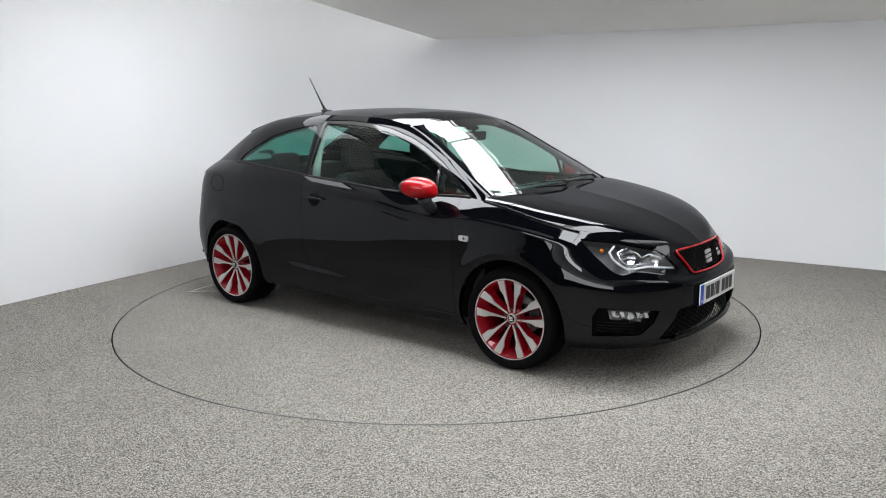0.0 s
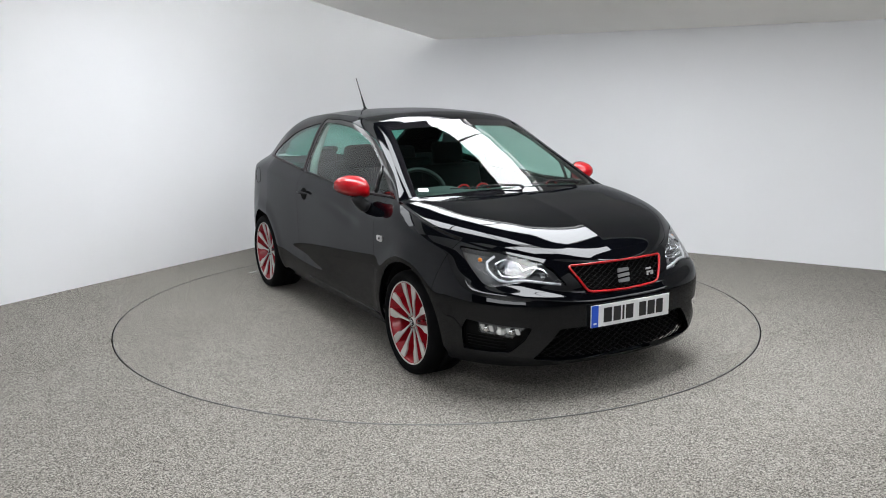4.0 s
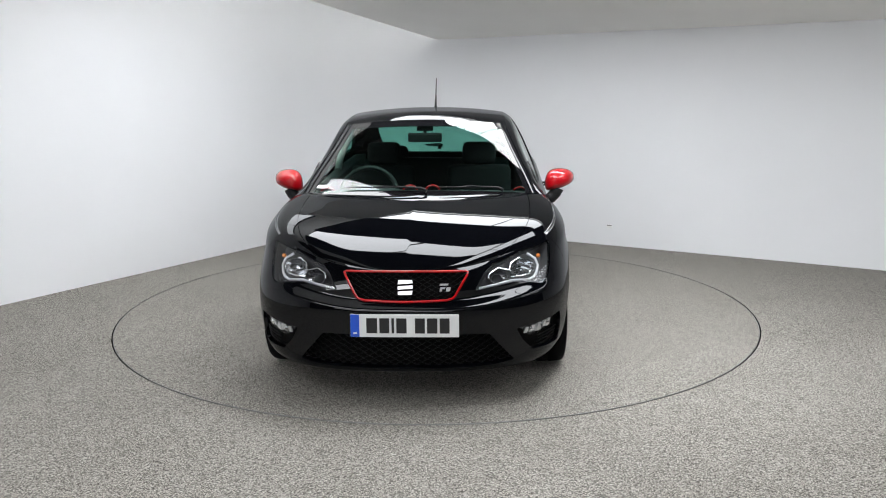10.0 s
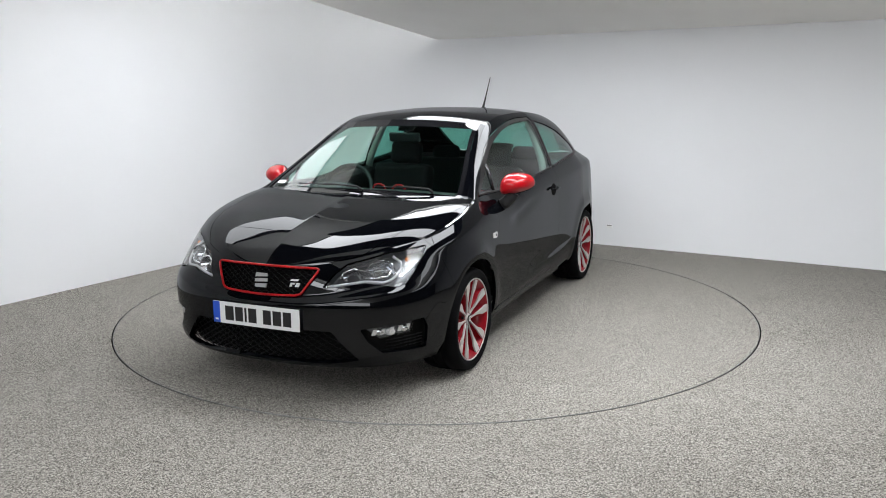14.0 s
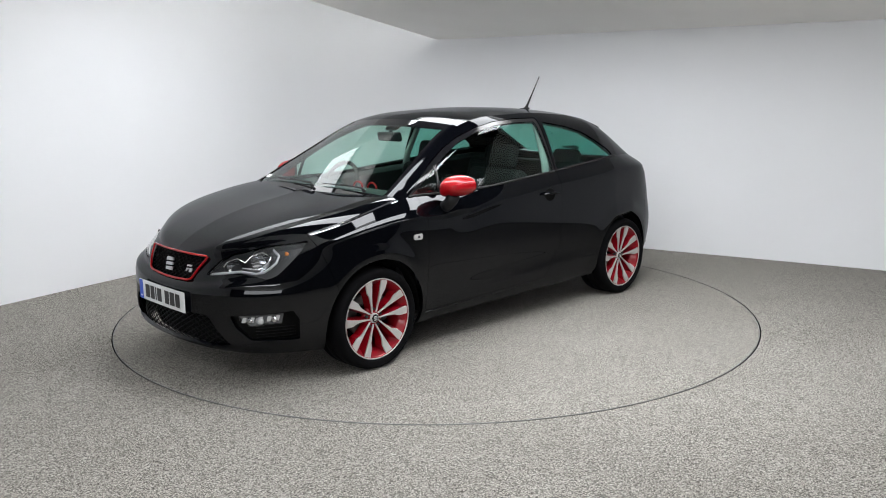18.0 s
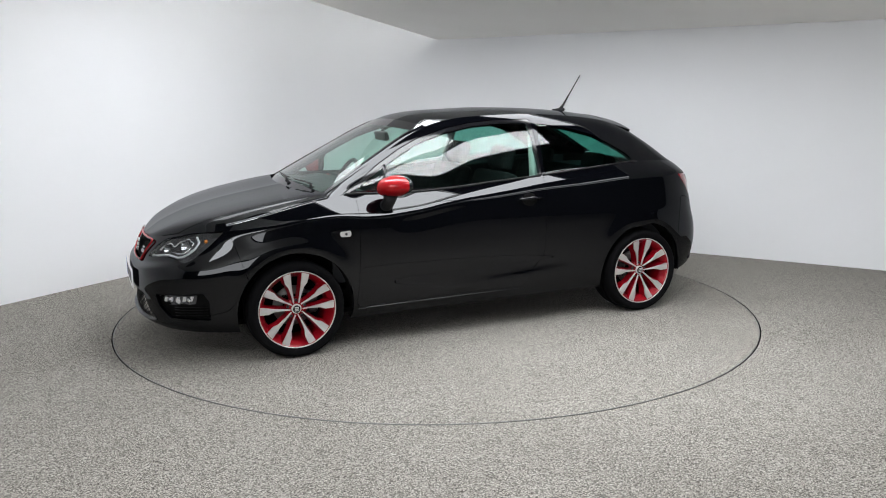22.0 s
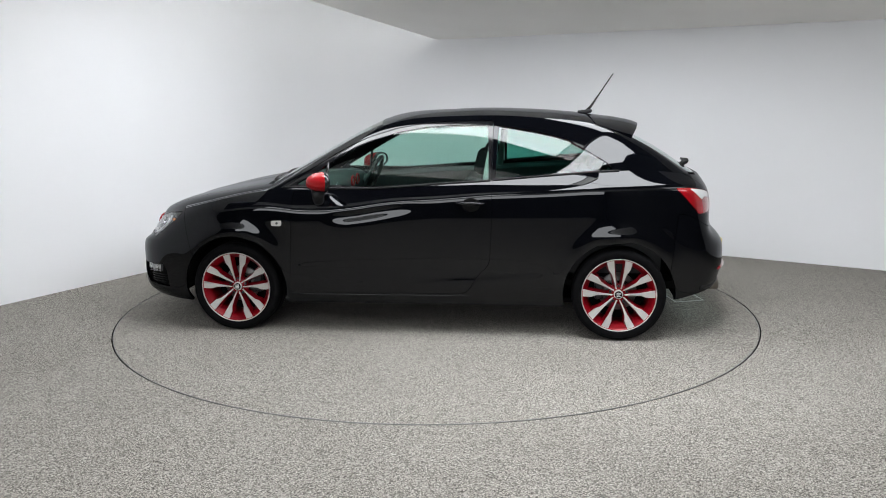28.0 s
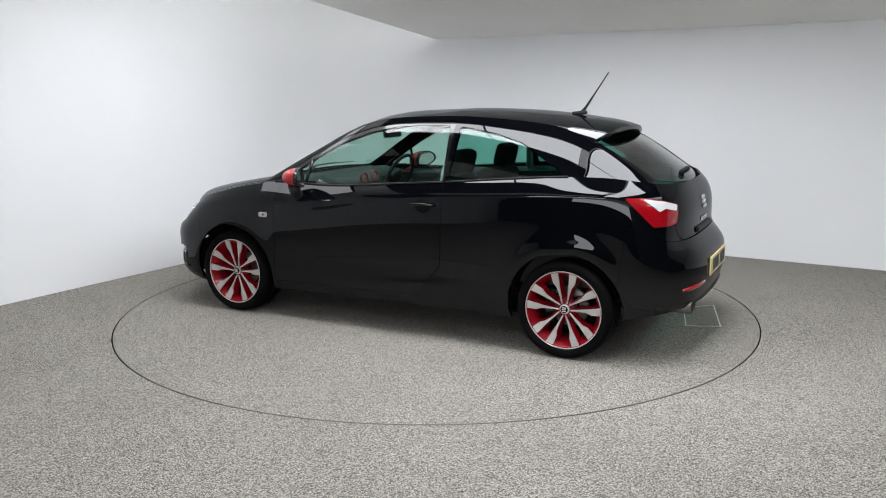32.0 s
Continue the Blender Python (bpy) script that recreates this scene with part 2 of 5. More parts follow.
        for _ in range(400):
            low = mark[t].min(1)
            was = mark.copy()
            for k in range(3):
                np.minimum.at(mark, t[:, k], low)
            mark = mark[mark]
            if (mark == was).all():
                break
        area = np.linalg.norm(np.cross(s.v[s.t[:, 1]] - s.v[s.t[:, 0]], s.v[s.t[:, 2]] - s.v[s.t[:, 0]]), axis=1) / 2
        total = np.bincount(mark[t[:, 0]], area, minlength=len(mark))
        good &= total[mark[t[:, 0]]] > 2e-4
        me = bpy.data.meshes.new(name)
        me.from_pydata(s.v[first].tolist(), [], t[good].tolist())
        me.polygons.foreach_set("use_smooth", np.ones(len(me.polygons), bool))
        me.normals_split_custom_set(s.n[s.t[good]].reshape(-1, 3).tolist())
        me.materials.append(mat)
        return link(name, me, parent, label)


def inside(outline, axes):
    """Signed distance to a closed outline in two coordinates, positive inside. axes: a function from places to the two."""
    o = np.array(outline, float)
    o2 = np.roll(o, -1, axis=0)

    def g(v):
        q = axes(v)
        d = np.full(len(q), 1e9)
        odd = np.zeros(len(q), bool)
        for a, b in zip(o, o2):
            ab = b - a
            u = np.clip(((q - a) @ ab) / max(ab @ ab, 1e-12), 0, 1)
            d = np.minimum(d, np.linalg.norm(q - a - u[:, None] * ab, axis=1))
            if a[1] != b[1]:
                hit = ((a[1] > q[:, 1]) != (b[1] > q[:, 1])) & (q[:, 0] < (b[0] - a[0]) * (q[:, 1] - a[1]) / (b[1] - a[1]) + a[0])
                odd ^= hit
        return np.where(odd, d, -d)

    return g


def rounded(points, steps=5, closed=True):
    """A smooth closed line through the corner points (Catmull-Rom)."""
    p = [np.array(q, float) for q in points]
    n, out = len(p), []
    for i in range(n):
        a, b, c, d = p[i - 1], p[i], p[(i + 1) % n], p[(i + 2) % n]
        for k in range(steps):
            u = k / steps
            out.append(0.5 * (2 * b + (c - a) * u + (2 * a - 5 * b + 4 * c - d) * u * u + (3 * b - a - 3 * c + d) * u ** 3))
    return out


def chamfered(points, r=0.02, steps=4):
    """The closed outline with each corner rounded by about r."""
    p = [np.array(q, float) for q in points]
    out = []
    for i in range(len(p)):
        a, b, c = p[i - 1], p[i], p[(i + 1) % len(p)]
        ra, rc = min(r, 0.45 * np.linalg.norm(a - b)), min(r, 0.45 * np.linalg.norm(c - b))
        s, e = b + (a - b) / np.linalg.norm(a - b) * ra, b + (c - b) / np.linalg.norm(c - b) * rc
        for k in range(steps + 1):
            u = k / steps
            out.append((1 - u) ** 2 * s + 2 * u * (1 - u) * b + u * u * e)
    return out


def minus(g, gap=0.0):
    return lambda v: -g(v) - gap


def side_xz(v):
    return v[:, [0, 2]]


def front_yz(v):
    return np.stack([np.abs(v[:, 1]), v[:, 2]], 1)


def nose_az(v):
    """Bearing round the nose in metres of arc, and height."""
    return np.stack([np.arctan2(np.abs(v[:, 1]), v[:, 0] - 1.1) * 0.85, v[:, 2]], 1)


def tail_az(v):
    return np.stack([np.arctan2(np.abs(v[:, 1]), -v[:, 0] - 1.1) * 0.85, v[:, 2]], 1)


def arc(points):
    """Outline given in degrees of bearing and metres of height."""
    return [(radians(a) * 0.85, z) for a, z in points]


def box(bm, size, at=(0, 0, 0), turn=(0, 0, 0), bevel=0.0, segments=2):
    r = bmesh.ops.create_cube(bm, size=1.0, matrix=pose(*at, *turn) @ Matrix.Diagonal((*size, 1)))
    if bevel:
        es = list({e for v in r["verts"] for e in v.link_edges})
        bmesh.ops.bevel(bm, geom=es, offset=bevel, segments=segments, affect="EDGES", profile=0.5)
    return r


def tube(bm, path, radius, sides=8, closed=False):
    """A round bar along a path; radius may be one value or one for each place."""
    path = [Vector(p) for p in path]
    rad = radius if isinstance(radius, (list, tuple)) else [radius] * len(path)
    rings = []
    ref = Vector((0, 0, 1))
    for i, p in enumerate(path):
        a = path[i - 1] if (i or closed) else p
        b = path[(i + 1) % len(path)] if (i < len(path) - 1 or closed) else p
        d = (b - a).normalized()
        u = d.cross(ref)
        if u.length < 1e-3:
            u = d.cross(Vector((1, 0, 0)))
        u.normalize()
        w = d.cross(u)
        rings.append([bm.verts.new(p + (u * math.cos(2 * math.pi * k / sides) + w * math.sin(2 * math.pi * k / sides)) * rad[i]) for k in range(sides)])
    m = len(rings)
    for i in range(m if closed else m - 1):
        r, s = rings[i], rings[(i + 1) % m]
        for k in range(sides):
            bm.faces.new((r[k], r[(k + 1) % sides], s[(k + 1) % sides], s[k]))
    if not closed:
        bm.faces.new(rings[0][::-1])
        bm.faces.new(rings[-1])


def lathe(bm, profile, sides=64, axis="y", at=(0, 0, 0)):
    """Turns a profile of (radius, along the axis) round the y axis."""
    rings = []
    for r, y in profile:
        rings.append([bm.verts.new((at[0] + r * math.cos(2 * math.pi * k / sides), at[1] + y, at[2] + r * math.sin(2 * math.pi * k / sides))) for k in range(sides)])
    for a, b in zip(rings, rings[1:]):
        for k in range(sides):
            bm.faces.new((a[k], a[(k + 1) % sides], b[(k + 1) % sides], b[k]))
    return rings


def prism(bm, outline, low, high, place):
    """A slab with the given outline; place(u, v, w) gives the world place."""
    a = [bm.verts.new(place(u, v, low)) for u, v in outline]
    b = [bm.verts.new(place(u, v, high)) for u, v in outline]
    n = len(a)
    bm.faces.new(a[::-1])
    bm.faces.new(b)
    for i in range(n):
        bm.faces.new((a[i], a[(i + 1) % n], b[(i + 1) % n], b[i]))


# ---- room ----
CEIL_LOW, CEIL_HIGH = 2.1, 3.2
CORNER = Vector((-0.876, 3.931, 0))
DIR_R = Vector((0.8496, -0.5275, 0))
DIR_L = Vector((-0.5275, -0.8496, 0))


def slab(name, corners, low, high, mat, label, holes=None):
    """A flat slab over a plan outline between two heights."""
    bm = bmesh.new()
    prism(bm, [(c[0], c[1]) for c in corners], low, high, lambda u, v, w: (u, v, w))
    bmesh.ops.recalc_face_normals(bm, faces=bm.faces)
    ob = part(name, bm, mat, None)
    return tagged(ob, label, "building", kind="structure")


def wall_between(name, a, b, low, high, thick, mat, label):
    a, b = Vector(a), Vector(b)
    out = Vector((b.y - a.y, a.x - b.x, 0)).normalized() * thick
    return slab(name, [a, b, b + out, a + out], low, high, mat, label)


def build_room():
    r_end = CORNER + DIR_R * 11.0
    l_end = CORNER + DIR_L * 13.0
    back_l = l_end
    back_r = r_end + DIR_L * 13.0
    cove = 1.3
    c = CORNER + (DIR_R + DIR_L) * cove
    bm = bmesh.new()
    faces = []
    for i in range(33):
        u = math.pi / 2 * i / 32
        p = c - DIR_L * cove * math.cos(u) - DIR_R * cove * math.sin(u)
        q = c - DIR_L * (cove + 0.2) * math.cos(u) - DIR_R * (cove + 0.2) * math.sin(u)
        faces.append([bm.verts.new((w.x, w.y, h)) for w in (p, q) for h in (0, CEIL_HIGH)])
    for a, b in zip(faces, faces[1:]):
        for k in (0, 2):
            bm.faces.new((a[k], a[k + 1], b[k + 1], b[k]))
    bmesh.ops.recalc_face_normals(bm, faces=bm.faces)
    tagged(part("wall_corner", bm, WALL, None, smooth=True), "rounded white painted corner between two studio walls", "wall", kind="structure")
    wall_between("wall_north", r_end, CORNER + DIR_R * cove, 0, CEIL_HIGH, 0.2, WALL, "smooth white painted studio wall")
    wall_between("wall_west", CORNER + DIR_L * cove, l_end + DIR_L * 0.2, 0, CEIL_HIGH, 0.2, WALL, "smooth white painted studio wall")
    wall_between("wall_south", l_end, back_r, 0, CEIL_HIGH, 0.2, DARKWALL, "dark curtained studio wall behind the camera")
    wall_between("wall_east", back_r + DIR_L * 0.2, r_end, 0, CEIL_HIGH, 0.2, DARKWALL, "dark curtained studio side wall")
    slab("ceiling", [CORNER - DIR_R * 0.2 - DIR_L * 0.2, l_end + DIR_L * 0.2 - DIR_R * 0.2, back_r + DIR_L * 0.2 + DIR_R * 0.2, r_end + DIR_R * 0.2 - DIR_L * 0.2], CEIL_HIGH, CEIL_HIGH + 0.15, SOFFIT, "grey painted studio ceiling")
    # floor with a round opening for the turntable
    bm = bmesh.new()
    n = 128
    ring = [bm.verts.new((2.2345 * math.cos(2 * math.pi * k / n), 2.2345 * math.sin(2 * math.pi * k / n), 0)) for k in range(n)]
    far = [bm.verts.new((16 * math.cos(2 * math.pi * k / n), 16 * math.sin(2 * math.pi * k / n), 0)) for k in range(n)]
    for k in range(n):
        j = (k + 1) % n
        bm.faces.new((ring[k], far[k], far[j], ring[j]))
    tagged(part("floor", bm, CARPET, None), "grey speckled carpet floor of the studio", "floor", kind="structure")
    bm = bmesh.new()
    lathe(bm, [(2.2346, -0.001), (2.2346, -0.06), (2.2420, -0.06), (2.2420, -0.001)], n)
    bmesh.ops.rotate(bm, verts=bm.verts, matrix=Matrix.Rotation(radians(90), 3, "X"))
    tagged(part("pit_edge", bm, UNDER, None), "dark edge of the round floor opening", "floor", kind="structure")
    bm = bmesh.new()
    bmesh.ops.create_circle(bm, cap_ends=True, radius=2.4, segments=64, matrix=pose(0, 0, -0.06))
    tagged(part("turntable_pit", bm, UNDER, None), "dark pit under the turntable", "floor", kind="structure")


def build_socket():
    """A small white outlet low on the long wall."""
    at = Vector((1.752, 2.299, 0.193))
    face = Vector((DIR_L.x, DIR_L.y, 0))
    m = Matrix((DIR_R, Vector((0, 0, 1)), face)).transposed().to_4x4()
    m.translation = at
    thing = new("wall_socket")
    tagged(thing, "small white plastic cable outlet on the white wall", "wall socket")
    bm = bmesh.new()
    box(bm, (0.06, 0.036, 0.012), (0, 0, 0.006), bevel=0.003)
    bmesh.ops.transform(bm, verts=bm.verts, matrix=m)
    part("plate", bm, SOCKET, thing)
    bm = bmesh.new()
    box(bm, (0.05, 0.008, 0.004), (0, 0.013, 0.013), bevel=0.001)
    bmesh.ops.transform(bm, verts=bm.verts, matrix=m)
    part("slot", bm, GAP_METAL, thing)


def build_turntable():
    table = new("turntable")
    tagged(table, "round grey carpeted turntable flush with the floor", "turntable")
    bm = bmesh.new()
    n = 128
    lathe(bm, [(0.001, 0), (2.221, 0), (2.2225, -0.003), (2.2225, -0.05), (0.001, -0.05)], n)
    bmesh.ops.rotate(bm, verts=bm.verts, matrix=Matrix.Rotation(radians(90), 3, "X"))
    bmesh.ops.recalc_face_normals(bm, faces=bm.faces)
    part("deck", bm, CARPET, table)
    bm = bmesh.new()
    lathe(bm, [(2.223, 0.0015), (2.2255, 0.0015), (2.2255, -0.004), (2.223, -0.004)], n)
    bmesh.ops.rotate(bm, verts=bm.verts, matrix=Matrix.Rotation(radians(90), 3, "X"))
    bmesh.ops.recalc_face_normals(bm, faces=bm.faces)
    part("edge_band", bm, RIMSTEEL, table, "thin grey metal edge band", True)
    # added ring below the band: its near-black colour makes the gap look shaded
    bm = bmesh.new()
    lathe(bm, [(2.2228, -0.0042), (2.2255, -0.0042), (2.2255, -0.05), (2.2228, -0.05)], n)
    bmesh.ops.rotate(bm, verts=bm.verts, matrix=Matrix.Rotation(radians(90), 3, "X"))
    bmesh.ops.recalc_face_normals(bm, faces=bm.faces)
    part("gap_shade_ring", bm, UNDER, table, "near-black ring painted as the turntable gap's shade", True)
    # taped outline, laid in the turntable's own space
    bm = bmesh.new()
    c = [(-1.96, -0.31), (-1.75, -0.235), (-1.64, -0.70), (-1.82, -0.86)]
    for a, b in zip(c, c[1:] + c[:1]):
        a, b = Vector(a), Vector(b)
        d = (b - a).normalized() * 0.004
        e = Vector((-d.y, d.x))
        prism(bm, [a - d + e, b + d + e, b + d - e, a - d - e], 0.0005, 0.002, lambda u, v, w: (u, v, w))
    bmesh.ops.recalc_face_normals(bm, faces=bm.faces)
    part("floor_marking", bm, WHITETAPE, table, "thin white chalked rectangle")
    return table


build_room()
build_socket()
TABLE = build_turntable()


# ---- ceiling: a sloped grey field along one wall, and a frame of light panels over the turntable ----
def plan(a, b, z):
    """A place a metres along the long wall from the corner and b metres away from it."""
    p = CORNER + DIR_R * a + DIR_L * b
    return Vector((p.x, p.y, z))


def hexa(bm, low, high):
    """A slab with four-cornered faces below and above."""
    a, b = [bm.verts.new(p) for p in low], [bm.verts.new(p) for p in high]
    bm.faces.new(a[::-1])
    bm.faces.new(b)
    for i in range(4):
        bm.faces.new((a[i], a[(i + 1) % 4], b[(i + 1) % 4], b[i]))
    bmesh.ops.recalc_face_normals(bm, faces=bm.faces)


SLOPE = 0.11
PANEL_Z = 2.37
FIELD_DEPTH = 1.9


def under(a, b, lift=0.0):
    """A place on the sloped underside of the ceiling along the wall."""
    return plan(a, b, CEIL_LOW + SLOPE * b + lift)


def light_strip(a0, a1, b0, b1, along, count, z=PANEL_Z, mat=None):
    """A row of glowing diffuser panels with narrow dark joints, each in a slim metal frame, hung below the ceiling."""
    for i in range(count):
        u0, u1 = i / count, (i + 1) / count
        if along == "a":
            c = (a0 + (a1 - a0) * u0, a0 + (a1 - a0) * u1, b0, b1)
        else:
            c = (a0, a1, b0 + (b1 - b0) * u0, b0 + (b1 - b0) * u1)
        g = 0.013
        thing = new("light_panel")
        tagged(thing, "white rectangular diffuser light panel hung below the studio ceiling", "light panel", "ceiling light panels")
        bm = bmesh.new()
        spots = ((c[0] + g, c[2] + g), (c[1] - g, c[2] + g), (c[1] - g, c[3] - g), (c[0] + g, c[3] - g))
        hexa(bm, [plan(*q, z) for q in spots], [plan(*q, z + 0.05) for q in spots])
        part("diffuser", bm, mat or LIGHT, thing)
        h = g * 0.8
        for a0_, a1_, b0_, b1_ in ((c[0], c[1], c[2], c[2] + h), (c[0], c[1], c[3] - h, c[3]), (c[0], c[0] + h, c[2] + h, c[3] - h), (c[1] - h, c[1], c[2] + h, c[3] - h)):
            bm = bmesh.new()
            spots = ((a0_, b0_), (a1_, b0_), (a1_, b1_), (a0_, b1_))
            hexa(bm, [plan(*q, z - 0.002) for q in spots], [plan(*q, z + 0.052) for q in spots])
            part("frame_bar", bm, SEAM, thing, "slim dark metal frame bar")


def build_lights():
    bm = bmesh.new()
    spots = ((1.07, 0.0), (10.9, 0.0), (10.9, FIELD_DEPTH), (1.07, FIELD_DEPTH))
    hexa(bm, [under(*q) for q in spots], [under(*q, 0.05) for q in spots])
    spots = ((1.07, FIELD_DEPTH), (1.88, FIELD_DEPTH), (1.88, 2.55), (1.07, 2.55))
    hexa(bm, [under(*q) for q in spots], [under(*q, 0.05) for q in spots])
    tagged(part("ceiling_field_1", bm, SOFFIT, None), "sloped grey painted ceiling field along the wall", "ceiling", kind="structure")
    # flat fields that carry the panels over the car
    fields = ((1.82, 4.43, 2.46, 3.48), (1.82, 4.43, 4.12, 4.98), (5.07, 6.08, 1.9, 6.6), (1.2, 5.05, 5.62, 6.6), (4.32, 5.05, 1.9, 2.58), (4.32, 5.05, 5.02, 5.6), (1.2, 1.88, 5.02, 5.6))
    for i, (a0, a1, b0, b1) in enumerate(fields):
        bm = bmesh.new()
        spots = ((a0, b0), (a1, b0), (a1, b1), (a0, b1))
        hexa(bm, [plan(*q, PANEL_Z) for q in spots], [plan(*q, PANEL_Z + 0.06) for q in spots])
        tagged(part(f"ceiling_field_{i + 2}", bm, CEILDARK, None), "dark grey ceiling field between the light panels", "ceiling", kind="structure")
    light_strip(1.9, 4.3, 1.92, 2.44, "a", 2)
    light_strip(1.9, 4.3, 3.5, 4.1, "a", 2)
    # fill row nearer the camera, added to lift the left of the floor
    light_strip(2.5, 4.9, 6.9, 7.5, "a", 2, mat=LIGHT_FILL)
    light_strip(0.75, 1.25, 2.6, 4.4, "b", 2, mat=LIGHT_DIM)
    light_strip(4.45, 5.05, 2.6, 5.0, "b", 2)
    # two unseen rows on the right, added as fill for the long wall
    light_strip(6.1, 6.7, 1.6, 4.0, "b", 2, mat=LIGHT_DIM)
    light_strip(7.8, 8.4, 1.9, 4.3, "b", 2, mat=LIGHT_DIM)
    # unseen upright fill panels added at the far end to lift walls and soffit
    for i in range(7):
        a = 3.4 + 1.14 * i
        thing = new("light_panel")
        tagged(thing, "unseen upright fill panel added at the studio's far end", "light panel", "studio wall light panels")
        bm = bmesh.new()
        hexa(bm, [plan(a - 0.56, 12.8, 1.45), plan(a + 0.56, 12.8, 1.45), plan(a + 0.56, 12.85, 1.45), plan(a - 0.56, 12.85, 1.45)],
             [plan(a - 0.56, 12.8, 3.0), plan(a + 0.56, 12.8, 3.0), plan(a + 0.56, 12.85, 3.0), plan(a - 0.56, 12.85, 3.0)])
        part("diffuser", bm, LIGHT_FAR_FILL, thing)
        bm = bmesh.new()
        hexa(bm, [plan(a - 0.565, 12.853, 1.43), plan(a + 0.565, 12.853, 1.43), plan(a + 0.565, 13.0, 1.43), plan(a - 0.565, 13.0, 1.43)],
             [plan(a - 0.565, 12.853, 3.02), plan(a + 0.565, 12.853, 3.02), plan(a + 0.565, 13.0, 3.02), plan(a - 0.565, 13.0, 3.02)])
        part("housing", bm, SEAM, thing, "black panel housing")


build_lights()


# ---- the car's lines (x ahead, y to its left, z up, metres, midway between the axles) ----
AXLE, HUB_Z, TYRE_R, ARCH_R = 1.2345, 0.29, 0.292, 0.345
nose_x = spline((0.16, 1.96), (0.2, 2.05), (0.25, 2.085), (0.32, 2.075), (0.4, 2.066), (0.5, 2.064), (0.56, 2.054), (0.62, 2.034), (0.68, 2.005), (0.75, 1.955), (0.9, 1.8))
tail_x = spline((0.2, 1.825), (0.26, 1.895), (0.36, 1.930), (0.46, 1.950), (0.56, 1.945), (0.62, 1.910), (0.67, 1.860), (0.72, 1.850), (0.82, 1.850), (0.9, 1.835), (1.0, 1.775), (1.06, 1.725))
z_low = spline((2.1, 0.2), (1.9, 0.19), (1.6, 0.18), (1.0, 0.19), (0, 0.2), (-1, 0.205), (-1.4, 0.228), (-1.58, 0.256), (-1.7, 0.282), (-1.85, 0.308), (-2.1, 0.325))
z_top = spline((2.02, 0.668), (1.97, 0.69), (1.9, 0.715), (1.75, 0.76), (1.6, 0.80), (1.4, 0.85), (1.2, 0.898), (1.0, 0.932), (0.87, 0.942), (0.7, 0.936), (0.5, 0.932), (0.17, 0.948), (0, 0.963), (-0.44, 0.995), (-0.9, 1.035), (-1.22, 1.056), (-1.4, 1.055), (-1.55, 1.04), (-1.7, 1.015), (-1.85, 0.985), (-1.95, 0.97))
z_crease = spline((2.05, 0.56), (1.85, 0.635), (1.6, 0.74), (1.3, 0.80), (1.0, 0.828), (0.75, 0.80), (0.5, 0.80), (0.37, 0.82), (0.16, 0.855), (-0.2, 0.889), (-0.43, 0.911), (-0.72, 0.925), (-1.23, 0.962), (-1.5, 0.972), (-1.65, 0.966), (-1.8, 0.957), (-2.0, 0.94))
k_crease = spline((2.05, 0.45), (1.6, 0.6), (1.2, 0.62), (0.85, 0.55), (0.6, 0.43), (0, 0.43), (-0.95, 0.43), (-1.2, 0.62), (-1.35, 1.05), (-1.5, 1.55), (-1.65, 1.75), (-2, 1.75))
width_z = spline((0.16, 0.75), (0.2, 0.79), (0.25, 0.812), (0.32, 0.828), (0.42, 0.84), (0.55, 0.847), (0.7, 0.846), (0.82, 0.842), (0.95, 0.836), (1.06, 0.83))
tail_smooth = spline((0.2, 1.825), (0.26, 1.895), (0.36, 1.93), (0.46, 1.945), (0.56, 1.935), (0.7, 1.893), (0.82, 1.86), (0.9, 1.835), (1.0, 1.775), (1.06, 1.725))
nose_x, tail_x = soft(nose_x, 0.14, 0.95, 0.018), soft(tail_x, 0.18, 1.1, 0.018)
z_low, z_top, z_crease, k_crease = (soft(f, -2.1, 2.1, w) for f, w in ((z_low, 0.08), (z_top, 0.06), (z_crease, 0.06), (k_crease, 0.1)))
width_z = soft(width_z, 0.12, 1.1, 0.03)
FRONT_S, REAR_S = 1.1, -1.1


def half_width(x, z):
    """The body's half width on the flank at a station and a height."""
    y = width_z(z)
    mid = np.exp(-((x - 0.1) / 0.75) ** 4)
    y = y - 0.014 * mid * sstep(0.3, 0.45, z)
    d = z - z_crease(x)
    y = y - 0.009 * np.exp(-((d + 0.036) / 0.038) ** 2) * sstep(-0.1, 0.35, x) * sstep(0.66, 0.45, x)
    fold = 0.301 + 0.0735 * (0.86 - x)
    y = y - 0.0035 * sstep(fold - 0.045, fold + 0.012, z) * sstep(0.62, fold + 0.03, z) * sstep(0.93, 0.8, x) * sstep(-0.95, -0.5, x)
    for a in (AXLE, -AXLE):
        r = np.hypot(x - a, z - HUB_Z)
        turn = np.arctan2(z - HUB_Z, x - a) - math.pi / 2
        y = y + (0.006 + 0.012 * np.exp(-((turn - 0.03) / 0.42) ** 2)) * np.exp(-((r - 0.37) / 0.058) ** 2) * (z < 0.9)
    y = y - 0.05 * sstep(-1.0, -1.85, x)
    r = ramp(z - z_crease(x), 0.018)
    y = y - k_crease(x) * (r - 0.004) - 1.9 * r * r
    return y


